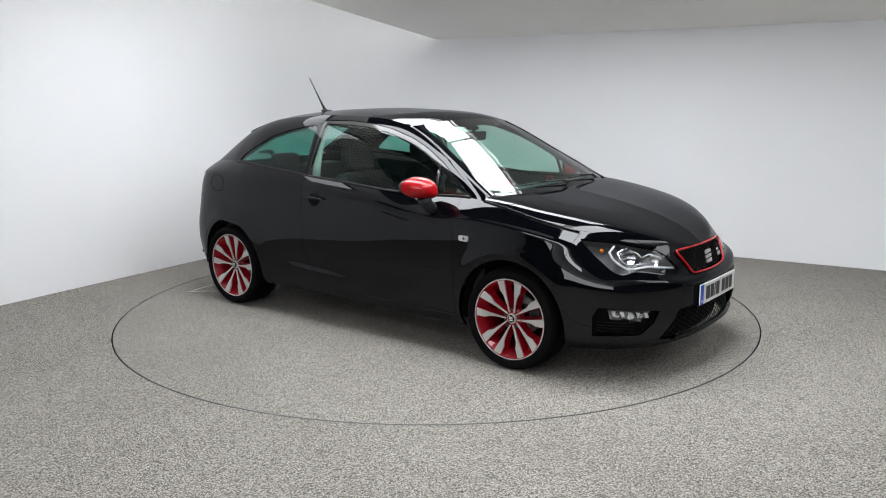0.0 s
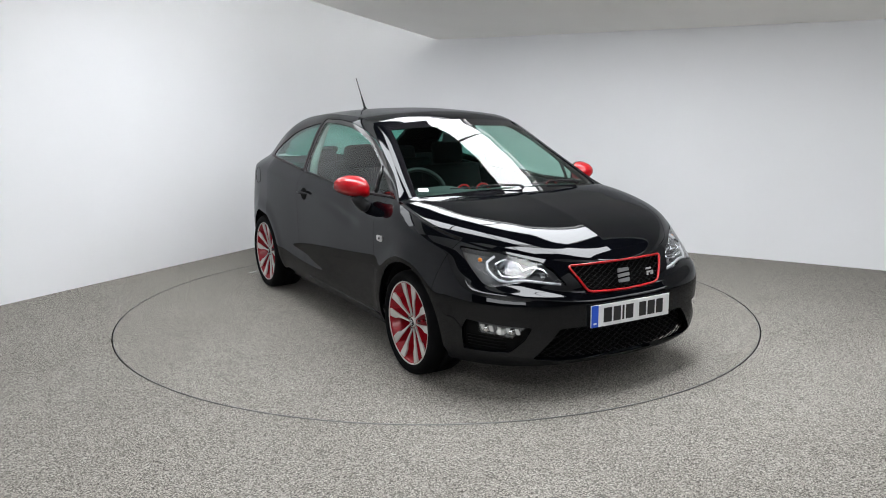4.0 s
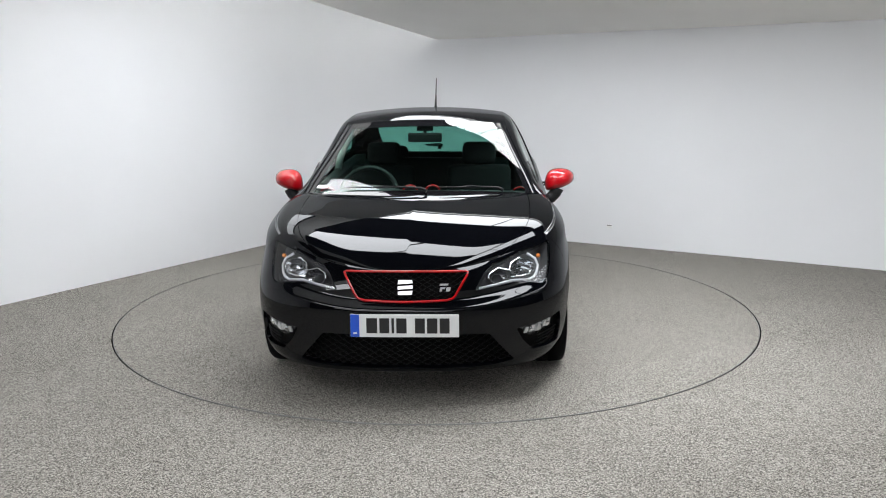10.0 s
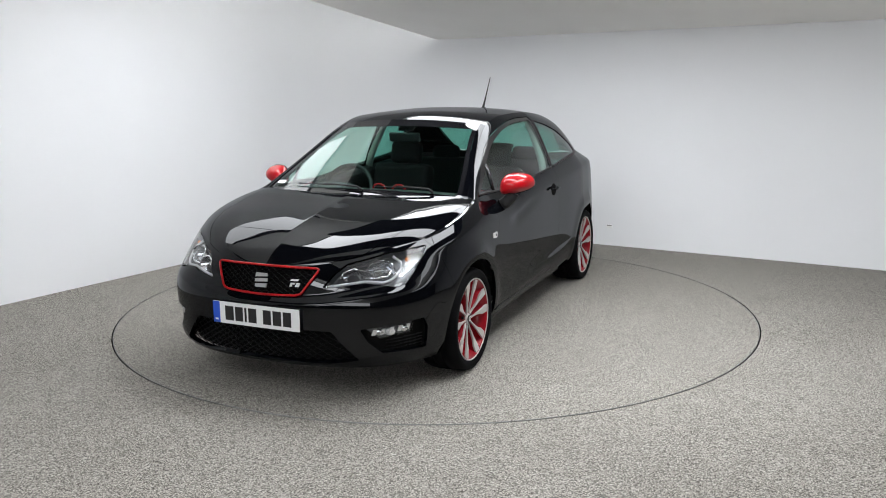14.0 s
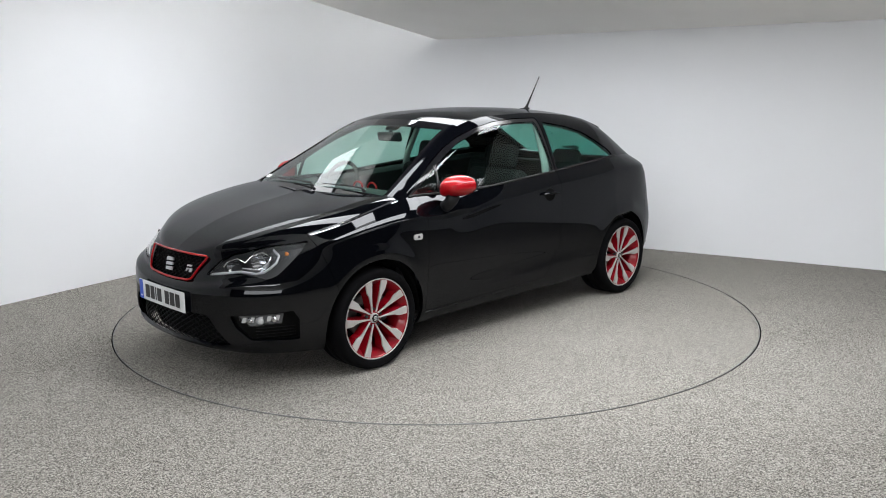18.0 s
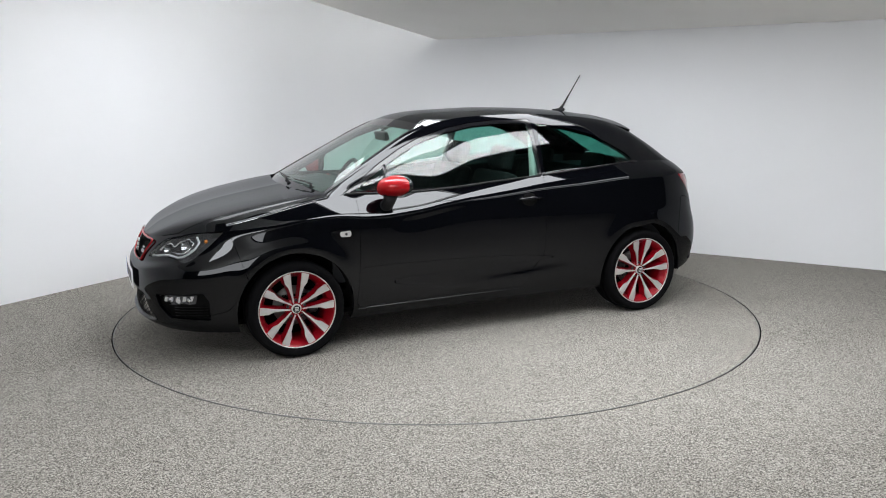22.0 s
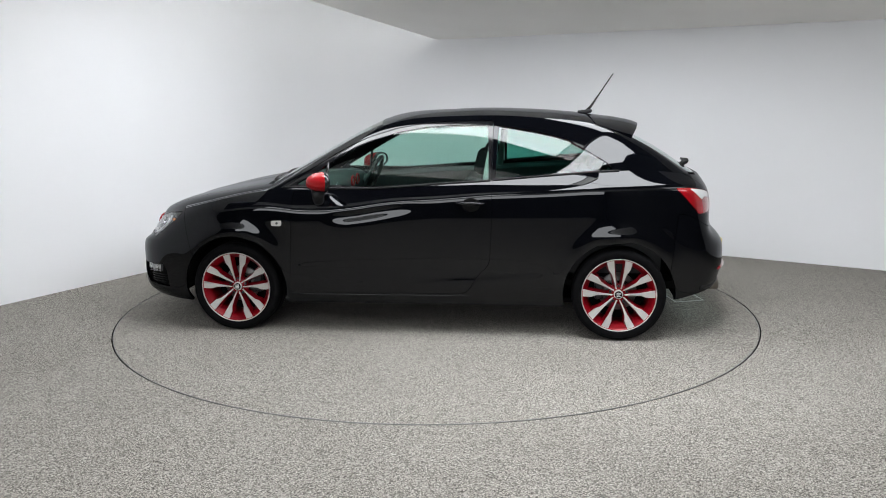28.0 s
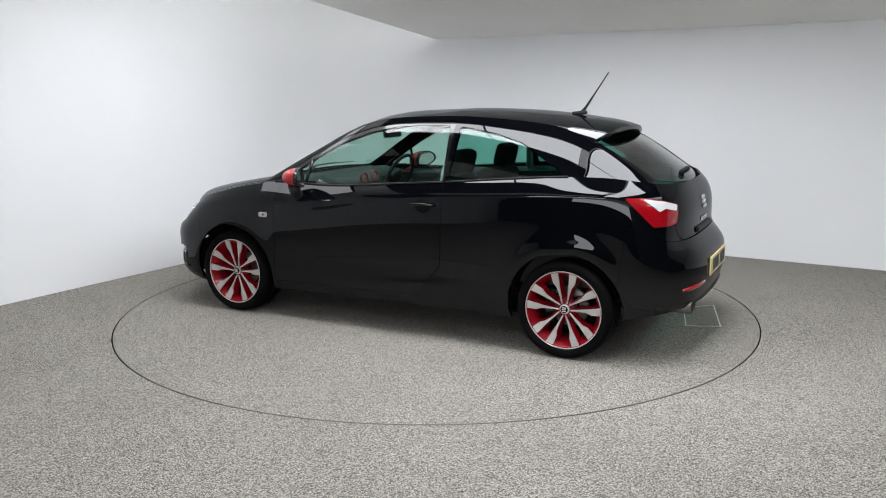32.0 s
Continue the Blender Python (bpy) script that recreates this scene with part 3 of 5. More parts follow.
def shell_point(kind, phi, h):
    """Places on the outer skin: kind 0 nose (phi 0 at the middle), 1 flank (phi is x), 2 tail; h from 0 at the sill to 1 at the top line."""
    z = np.full_like(h, 0.5)
    for _ in range(8):
        if kind == 1:
            x = phi
        elif kind == 0:
            n = 4.2 - 1.2 * sstep(0.5, 0.75, z)
            u = np.cos(phi) ** (2 / n)
            fade = sstep(1.2, 0.65, phi)
            ledge = 0.535 + 0.055 * sstep(0.15, 0.9, phi)
            x = FRONT_S + (nose_x(z) - 0.010 + 0.036 * (fade * sstep(ledge + 0.024, ledge - 0.024, z) + (1 - fade) * 0.45) - 0.016 * sstep(0.36, 0.24, z) - FRONT_S) * u
        else:
            n = 5.5
            u = np.cos(phi) ** (2 / n)
            w = sstep(0.5, 1.0, phi)
            x = REAR_S - (tail_x(z) * (1 - w) + tail_smooth(z) * w + REAR_S) * u
        z = z + 0.7 * (z_low(x) + h * (z_top(x) - z_low(x)) - z)
    w = half_width(x, z)
    if kind == 0:
        m = 2.35 - 0.3 * sstep(0.5, 0.75, z)
        y = w * np.sin(phi) ** (2 / m)
    elif kind == 2:
        y = w * np.sin(phi) ** (2 / 2.9)
    else:
        y = w
    return np.stack([x, y, z], -1)


def shell_grid():
    h = np.linspace(0, 1, 104)
    rows = []
    for s in np.linspace(0, 1, 110)[:-1]:
        rows.append(shell_point(0, np.full_like(h, (s ** 1.25) * math.pi / 2), h))
    for x in np.linspace(FRONT_S, REAR_S, 230):
        rows.append(shell_point(1, np.full_like(h, x), h))
    for s in np.linspace(1, 0, 90)[1:]:
        rows.append(shell_point(2, np.full_like(h, (s ** 1.25) * math.pi / 2), h))
    return np.array(rows)


SHELL = shell_grid()
TOP_RING = SHELL[:, -1]
t_order = np.argsort(TOP_RING[:, 0])
TOP_Y = lambda x: np.interp(x, TOP_RING[t_order, 0], TOP_RING[t_order, 1])
TOP_Z = lambda x: np.interp(x, TOP_RING[t_order, 0], TOP_RING[t_order, 2])

# upper edge of the cabin side: windscreen edge, roof rail, hatch edge
edge_z = spline((1.05, 0.917), (0.95, 0.973), (0.85, 1.03), (0.7, 1.113), (0.5, 1.224), (0.39, 1.282), (0.262, 1.333), (0.15, 1.36), (0, 1.379), (-0.42, 1.39), (-0.8, 1.368), (-1.05, 1.338), (-1.22, 1.29), (-1.4, 1.2), (-1.55, 1.108), (-1.66, 1.034), (-1.75, 0.99))
edge_y = spline((1.05, 0.712), (0.85, 0.667), (0.7, 0.626), (0.5, 0.574), (0.39, 0.551), (0.262, 0.535), (0, 0.535), (-0.42, 0.54), (-0.8, 0.535), (-1.05, 0.525), (-1.22, 0.52), (-1.4, 0.518), (-1.5, 0.512), (-1.58, 0.50), (-1.66, 0.48), (-1.75, 0.45))
edge_z, edge_y = soft(edge_z, -1.76, 1.04, 0.03), soft(edge_y, -1.76, 1.04, 0.05)


def cabin_grid():
    xs = np.linspace(1.019, -1.662, 236)
    v = np.linspace(0, 1, 40)
    rows = []
    for x in xs:
        yt, zt, ye, ze = float(TOP_Y(x)), float(TOP_Z(x)), float(edge_y(x)), float(edge_z(x))
        rear = float(sstep(-0.25, -0.85, x))
        fore = float(sstep(0.25, 0.7, x))
        eta = 1 - (0.60 - 0.04 * rear - 0.14 * fore) * v - (0.20 + 0.04 * rear) * v ** 2 - (0.20 + 0.14 * fore) * v ** (11 - 2 * rear - 6 * fore)
        rows.append(np.stack([np.full_like(v, x), ye + (yt - ye) * eta, zt + (max(ze, zt + 0.001) - zt) * v], -1))
    return np.array(rows)


hood_z = spline((2.005, 0.672), (1.97, 0.705), (1.9, 0.755), (1.8, 0.80), (1.7, 0.836), (1.5, 0.885), (1.3, 0.92), (1.15, 0.944), (1.0, 0.96), (0.85, 0.965))
hood_z = soft(hood_z, 0.84, 2.006, 0.03)


def hood_grid():
    ring = TOP_RING[TOP_RING[:, 0] > 0.84]
    v = np.linspace(0, 1, 60)
    rows = []
    for x, y, z in ring:
        crown = float(hood_z(x)) - z
        yy = y * v
        ridge = min(0.30 + 0.22 * (2.0 - x) / 1.1, 0.82 * y) / max(y, 1e-4)
        q = 0.10 * v ** 2 + 0.81 * v ** 12 + 0.09 * (ramp(v - ridge, 0.03) - ramp(-ridge, 0.03)) / (ramp(1 - ridge, 0.03) - ramp(-ridge, 0.03))
        zz = z + crown * (1 - q) - 0.05 * (ramp(yy, 0.006) - 0.003) * np.exp(-yy / 0.22) * sstep(0.95, 1.1, x) * (1 - v) ** 0.5
        rows.append(np.stack([np.full_like(v, x), yy, zz], -1))
    return np.array(rows)


def smooth_line(points, n):
    """n places along a smooth line through the points, by chord length."""
    p = np.array(points, float)
    s = np.concatenate([[0], np.cumsum(np.linalg.norm(np.diff(p, axis=0), axis=1))])
    q = np.linspace(0, s[-1], n)
    return np.stack([spline(*zip(s, p[:, i]))(q) for i in range(p.shape[1])], -1)


def top_patch(mid, side, n=60, m=50, p=2.2, px=2.0):
    """A crowned sheet between a line along the middle (x, z) and a line along its side (x, y, z)."""
    c, e = smooth_line(mid, n), smooth_line(side, n)
    v = np.linspace(0, 1, m)
    g = np.zeros((n, m, 3))
    g[:, :, 0] = c[:, :1] + (e[:, :1] - c[:, :1]) * v ** px
    g[:, :, 1] = e[:, 1:2] * v
    g[:, :, 2] = c[:, 1:2] + (e[:, 2:3] - c[:, 1:2]) * v ** p
    return g


def edge_at(*xs):
    return [(x, float(edge_y(x)), float(edge_z(x))) for x in xs]


WIND_GRID = top_patch([(1.14, 0.924), (1.068, 0.966), (0.916, 1.055), (0.695, 1.183), (0.478, 1.2995), (0.352, 1.3585)], edge_at(1.03, 0.95, 0.8, 0.6, 0.42, 0.29), p=2.1, px=2.0)
WIND_GRID[:, :, 2] += 0.006
ROOF_GRID = top_patch([(0.352, 1.357), (0.30, 1.3755), (0.24, 1.392), (0.1, 1.411), (-0.1, 1.42), (-0.35, 1.428), (-0.65, 1.42), (-0.95, 1.398), (-1.2, 1.366)], edge_at(0.29, 0.2, 0.05, -0.15, -0.4, -0.7, -0.95, -1.13), n=80)
REAR_GRID = top_patch([(-1.27, 1.285), (-1.4, 1.23), (-1.54, 1.152), (-1.67, 1.066), (-1.772, 0.998)], edge_at(-1.13, -1.3, -1.45, -1.58, -1.665))


def build_car():
    car = new("car")
    tagged(car, "glossy black three-door hatchback with red mirrors and red alloy wheels", "car")
    gap = 0.0022
    half = Skin.grid(SHELL)
    if half.n[len(half.n) // 2, 1] < 0:
        half = half.flipped()
    half = half.cut(lambda v: np.minimum(np.hypot(v[:, 0] - AXLE, v[:, 2] - HUB_Z), np.hypot(v[:, 0] + AXLE, v[:, 2] - HUB_Z)) - ARCH_R)

    door_line = chamfered([(0.835, 1.2), (0.84, 0.86), (0.845, 0.70), (0.852, 0.48), (0.872, 0.262), (-0.285, 0.277), (-0.352, 0.395), (-0.432, 0.47), (-0.445, 0.75), (-0.445, 1.2)], 0.045)
    door_in = inside(door_line, side_xz)
    lamp_line = chamfered(arc([(54.6, 0.772), (47, 0.757), (41, 0.747), (35.5, 0.727), (28, 0.702), (24.2, 0.664), (20.5, 0.595), (25.4, 0.602), (32.5, 0.621), (38.5, 0.609), (42.3, 0.597), (45, 0.614), (50.2, 0.695)]), 0.010)
    lamp_in = inside(lamp_line, nose_az)
    grille_line = chamfered([(-0.3, 0.682), (0.302, 0.682), (0.236, 0.568), (0.19, 0.553), (-0.15, 0.55), (-0.3, 0.55)], 0.012)
    grille_mouth = inside(grille_line, front_yz)
    grille_in = lambda v: np.where(v[:, 0] > 1.2, grille_mouth(v), -1.0)
    intake_line = chamfered([(-0.3, 0.40), (0.405, 0.392), (0.532, 0.244), (0.40, 0.226), (-0.3, 0.22)], 0.012)
    intake_mouth = inside(intake_line, front_yz)
    intake_in = lambda v: np.where(v[:, 0] > 1.2, intake_mouth(v), -1.0)
    fog_line = chamfered(arc([(31.0, 0.404), (40, 0.415), (49.6, 0.43), (51.2, 0.38), (51.0, 0.268), (37.0, 0.277), (33.0, 0.34)]), 0.008)
    fog_in = inside(fog_line, nose_az)
    tail_line = chamfered(arc([(59.6, 0.956), (52.9, 0.955), (44, 0.933), (35.8, 0.905), (36.2, 0.86), (37.3, 0.797), (42, 0.788), (49.5, 0.79)]), 0.008)
    tail_in = inside(tail_line, tail_az)
    hatch_line = chamfered([(-0.5, 0.69), (0.47, 0.69), (0.55, 0.75), (0.56, 0.85), (0.66, 1.2), (-0.5, 1.2)], 0.04)

    def hatch_in(v):
        return np.where(v[:, 0] < -1.3, inside(hatch_line, front_yz)(v), -1.0)

    bumper_f = lambda v: v[:, 0] - (1.50 + 0.30 * (v[:, 2] - 0.45))
    bumper_r = lambda v: np.minimum(-v[:, 0] - 1.55 - 0.1 * (v[:, 2] - 0.5), (0.685 + 0.11 * sstep(-1.85, -1.6, v[:, 0])) - v[:, 2])
    hood = Skin.grid(HOOD)
    hood = hood if hood.n[100, 2] > 0 else hood.flipped()
    # the bonnet's shut line runs inside the wing's top edge and past the lamp
    shut_y = spline((0.84, 0.635), (1.0, 0.638), (1.2, 0.642), (1.44, 0.632), (1.65, 0.588), (1.8, 0.505), (1.9, 0.41), (1.97, 0.3))
    shut = lambda v: np.minimum(shut_y(v[:, 0]), TOP_Y(v[:, 0]) - 0.004) - v[:, 1]
    wing_top = hood.cut(lambda v: np.minimum.reduce([-shut(v), v[:, 0] - 1.0, 1.92 - v[:, 0]]) - 0.0014)
    # doors
    flank = half.cut(door_in)
    door_skin = flank.cut(lambda v: door_in(v) - gap)
    rest = half.cut(minus(door_in))
    rest = rest.cut(minus(lamp_in, 0.0025)).cut(minus(grille_in)).cut(minus(intake_in)).cut(minus(fog_in)).cut(minus(tail_in, 0.001))
    front = rest.cut(lambda v: v[:, 0] - 0.2)
    rear = rest.cut(lambda v: 0.2 - v[:, 0])
    parts = {}
    for side, name in ((1, "left"), (-1, "right")):
        s = (lambda k: k) if side == 1 else (lambda k: k.mirrored())
        fender = front.cut(lambda v: -bumper_f(v) - gap).joined(wing_top)
        parts[name, "fender"] = s(fender).put("front_wing", PAINT, car, depth=0.018)
        parts[name, "door"] = s(door_skin).put("door", PAINT, car, depth=0.02)
        quarter = rear.cut(lambda v: -np.maximum(bumper_r(v), hatch_in(v)) - gap)
        parts[name, "quarter"] = s(quarter).put("rear_quarter_panel", PAINT, car, depth=0.018)
        parts[name, "lamp"] = s(half.cut(lambda v: lamp_in(v) - 0.002)).put("headlight", LENS, car, "clear angular headlight with chrome reflectors")
        parts[name, "tail"] = s(half.cut(lambda v: tail_in(v) - 0.002)).put("tail_light", REDLENS, car, "red angular tail light with a clear wedge", depth=0.01)
        housing = half.cut(lambda v: lamp_in(v) + 0.004)
        s(housing.moved(-0.075).joined(housing.moved(-0.004).rim(0.075))).put("lamp_housing", LAMPSILVER, parts[name, "lamp"], "dark lamp housing")
        pocket = housing.cut(inside(chamfered(arc([(22.5, 0.606), (24.8, 0.652), (28, 0.688), (33.2, 0.70), (34.4, 0.668), (33.0, 0.642), (27.2, 0.623)]), 0.008), nose_az))
        s(pocket.moved(-0.05)).put("lamp_pocket", LAMPDARK, parts[name, "lamp"], "dark inner lamp pocket")
        recess = half.cut(lambda v: fog_in(v) + 0.003)
        s(recess.moved(-0.04).joined(recess.moved(-0.003).rim(0.04))).put("fog_recess", UNDER, parts[name, "fender"], "matt black fog lamp recess")
    bumper = front.cut(lambda v: bumper_f(v)).both()
    parts["front_bumper"] = bumper.put("front_bumper", PAINT, car, depth=0.02)
    parts["rear_bumper"] = rear.cut(lambda v: np.minimum(bumper_r(v), -hatch_in(v)) - gap * 0.3).both().put("rear_bumper", PAINT, car, depth=0.02)
    parts["tailgate"] = rear.cut(lambda v: np.minimum(hatch_in(v), v[:, 2] - 0.69) - gap).both().put("tailgate", PAINT, car, depth=0.015)
    # near-black sheet added close under the skin: its colour gives the joints their shade
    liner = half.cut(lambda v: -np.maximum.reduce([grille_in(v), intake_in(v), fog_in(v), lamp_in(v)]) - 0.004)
    liner.moved(-0.017).both().put("joint_shade_liner", UNDER, car)

    # cabin sides
    cab = Skin.grid(CABIN)
    if cab.n[len(cab.n) // 2, 1] < 0:
        cab = cab.flipped()
    gl_door = chamfered([(0.835, 0.958), (0.645, 1.078), (0.5, 1.162), (0.37, 1.225), (0.18, 1.287), (0.0, 1.32), (-0.18, 1.333), (-0.405, 1.335), (-0.425, 1.0), (0, 0.972), (0.3, 0.952)], 0.02)
    gl_rear = chamfered([(-0.475, 1.328), (-0.56, 1.318), (-0.72, 1.292), (-0.9, 1.243), (-1.045, 1.165), (-1.15, 1.103), (-1.185, 1.066), (-0.9, 1.047), (-0.46, 1.008)], 0.02)
    gd, gr = inside(gl_door, side_xz), inside(gl_rear, side_xz)
    door_frame = inside(chamfered([(0.97, 0.90), (0.65, 1.112), (0.5, 1.196), (0.37, 1.255), (0.18, 1.312), (0.0, 1.344), (-0.18, 1.357), (-0.44, 1.358), (-0.44, 0.9)], 0.02), side_xz)
    shell = cab.cut(lambda v: -np.maximum(gd(v), gr(v)))
    for side, name in ((1, "left"), (-1, "right")):
        s = (lambda k: k) if side == 1 else (lambda k: k.mirrored())
        side_skin = shell.cut(minus(door_frame, 0.0015))
        fore, aft = side_skin.cut(lambda v: v[:, 0] + 1.55), side_skin.cut(lambda v: -1.55 - v[:, 0])
        s(fore.joined(fore.rim(0.03)).joined(aft)).put("cabin_side", PAINT, car)
        s(shell.cut(lambda v: door_frame(v) - 0.0015).moved(-0.003)).put("window_frame", GLOSSBLACK, parts[name, "door"], "gloss black window frame", depth=0.02)
        s(cab.cut(lambda v: gd(v) - 0.001).moved(-0.006)).put("door_window", GLASS, parts[name, "door"], "green-tinted side window", depth=0.004)
        s(cab.cut(lambda v: gr(v) - 0.001).moved(-0.005)).put("quarter_window", REARGLASS, car, "dark tinted rear side window", depth=0.004)
    # top
    cowl = lambda v: v[:, 0] - (1.118 - 0.085 * (v[:, 1] / 0.7) ** 2)
    parts["bonnet"] = hood.cut(lambda v: np.where(v[:, 0] < 1.92, shut(v) - 0.0014, 0.01)).both().cut(cowl).put("bonnet", PAINT, car, depth=0.02)
    hood.both().cut(lambda v: -cowl(v)).moved(-0.02).put("cowl_panel", PLASTIC, car, "matt black plastic scuttle panel")

    def sheet(g):
        k = Skin.grid(g)
        return (k if k.n[len(k.n) // 2, 2] > 0 else k.flipped()).both()

    wind = sheet(WIND_GRID)
    ez = [float(edge_z(x)) + 0.006 for x in np.linspace(1.03, 0.25, 50)]
    ey = [float(edge_y(x)) for x in np.linspace(1.03, 0.25, 50)]
    to_edge = lambda v: np.interp(v[:, 2], ez, ey) - np.abs(v[:, 1])
    for k in (1, -1):
        post = wind.cut(lambda v: np.minimum(0.034 - to_edge(v), k * v[:, 1]))
        u = np.clip((0.034 - to_edge(post.v)) / 0.034, 0, 1.2)
        post.v[:, 2] -= 0.010 * u ** 2
        post.n[:, 1] += k * 0.95 * u * post.n[:, 2]
        post.n /= np.linalg.norm(post.n, axis=1, keepdims=True)
        post.put("windscreen_pillar", PAINT, car, "glossy black windscreen pillar", depth=0.02)
    wind = wind.cut(lambda v: to_edge(v) - 0.036)
    rim = lambda v: np.minimum.reduce([to_edge(v) - 0.062, v[:, 2] - 0.975 + 0.02 * (v[:, 1] / 0.6) ** 2, 1.325 - 0.02 * (v[:, 1] / 0.5) ** 2 - v[:, 2]])
    wind.cut(minus(rim)).moved(-0.005).put("windscreen_border", BORDER, car, "black glazed windscreen border", depth=0.004)
    wind = wind.cut(rim)
    parts["windscreen"] = wind.moved(-0.004).put("windscreen", GLASS, car, "green-tinted windscreen", depth=0.005)
    parts["roof"] = sheet(ROOF_GRID).put("roof", PAINT, car, depth=0.02)
    parts["rear_window"] = sheet(REAR_GRID).moved(-0.003).put("rear_window", REARGLASS, parts["tailgate"], "dark tinted rear window", depth=0.005)
    return car, parts


CABIN = cabin_grid()
HOOD = hood_grid()
CAR, PARTS = build_car()



# ---- the car's fittings ----
SHELL_N = Skin.grid(SHELL)
SHELL_N = (SHELL_N if SHELL_N.n[len(SHELL_N.n) // 2, 1] > 0 else SHELL_N.flipped())


def on_skin(first, z, off=0.0, where="side", side=1):
    """The place on the outer skin at a station (side: x, nose or tail: bearing in degrees, front or rear: y) and height, moved out by off."""
    v, n = SHELL_N.v, SHELL_N.n
    if where == "side":
        d = np.hypot(v[:, 0] - first, v[:, 2] - z)
        d = d + np.where(v[:, 1] < 0.45, 9, 0)
    elif where == "nose":
        d = np.hypot(np.degrees(np.arctan2(v[:, 1], v[:, 0] - 1.1)) * 0.015 - first * 0.015, v[:, 2] - z) + np.where(v[:, 0] < 1.2, 9, 0)
    elif where == "tail":
        d = np.hypot(np.degrees(np.arctan2(v[:, 1], -v[:, 0] - 1.1)) * 0.015 - first * 0.015, v[:, 2] - z) + np.where(v[:, 0] > -1.2, 9, 0)
    elif where == "front":
        d = np.hypot(v[:, 1] - first, v[:, 2] - z) + np.where(v[:, 0] < 1.3, 9, 0)
    else:
        d = np.hypot(v[:, 1] - first, v[:, 2] - z) + np.where(v[:, 0] > -1.3, 9, 0)
    near = np.argsort(d)[:6]
    w = 1 / (d[near] + 1e-4)
    w /= w.sum()
    p, q = (v[near] * w[:, None]).sum(0), (n[near] * w[:, None]).sum(0)
    q /= np.linalg.norm(q)
    p = p + q * off
    return Vector((p[0], p[1] * side, p[2])), Vector((q[0], q[1] * side, q[2]))


def skin_frame(p, n, up=(0, 0, 1)):
    """A pose at p whose z axis is n and whose y axis is as upright as it can be."""
    z = n.normalized()
    x = Vector(up).cross(z).normalized()
    y = z.cross(x)
    m = Matrix((x, y, z)).transposed().to_4x4()
    m.translation = p
    return m


SPOKE = [(0.034, 0.2215), (0.0265, 0.134), (0.0175, 0.07), (0.0115, 0.034), (0.0185, 0.034), (0.0275, 0.075), (0.0455, 0.130), (0.0655, 0.157), (0.0785, 0.2080), (0.057, 0.2165)]


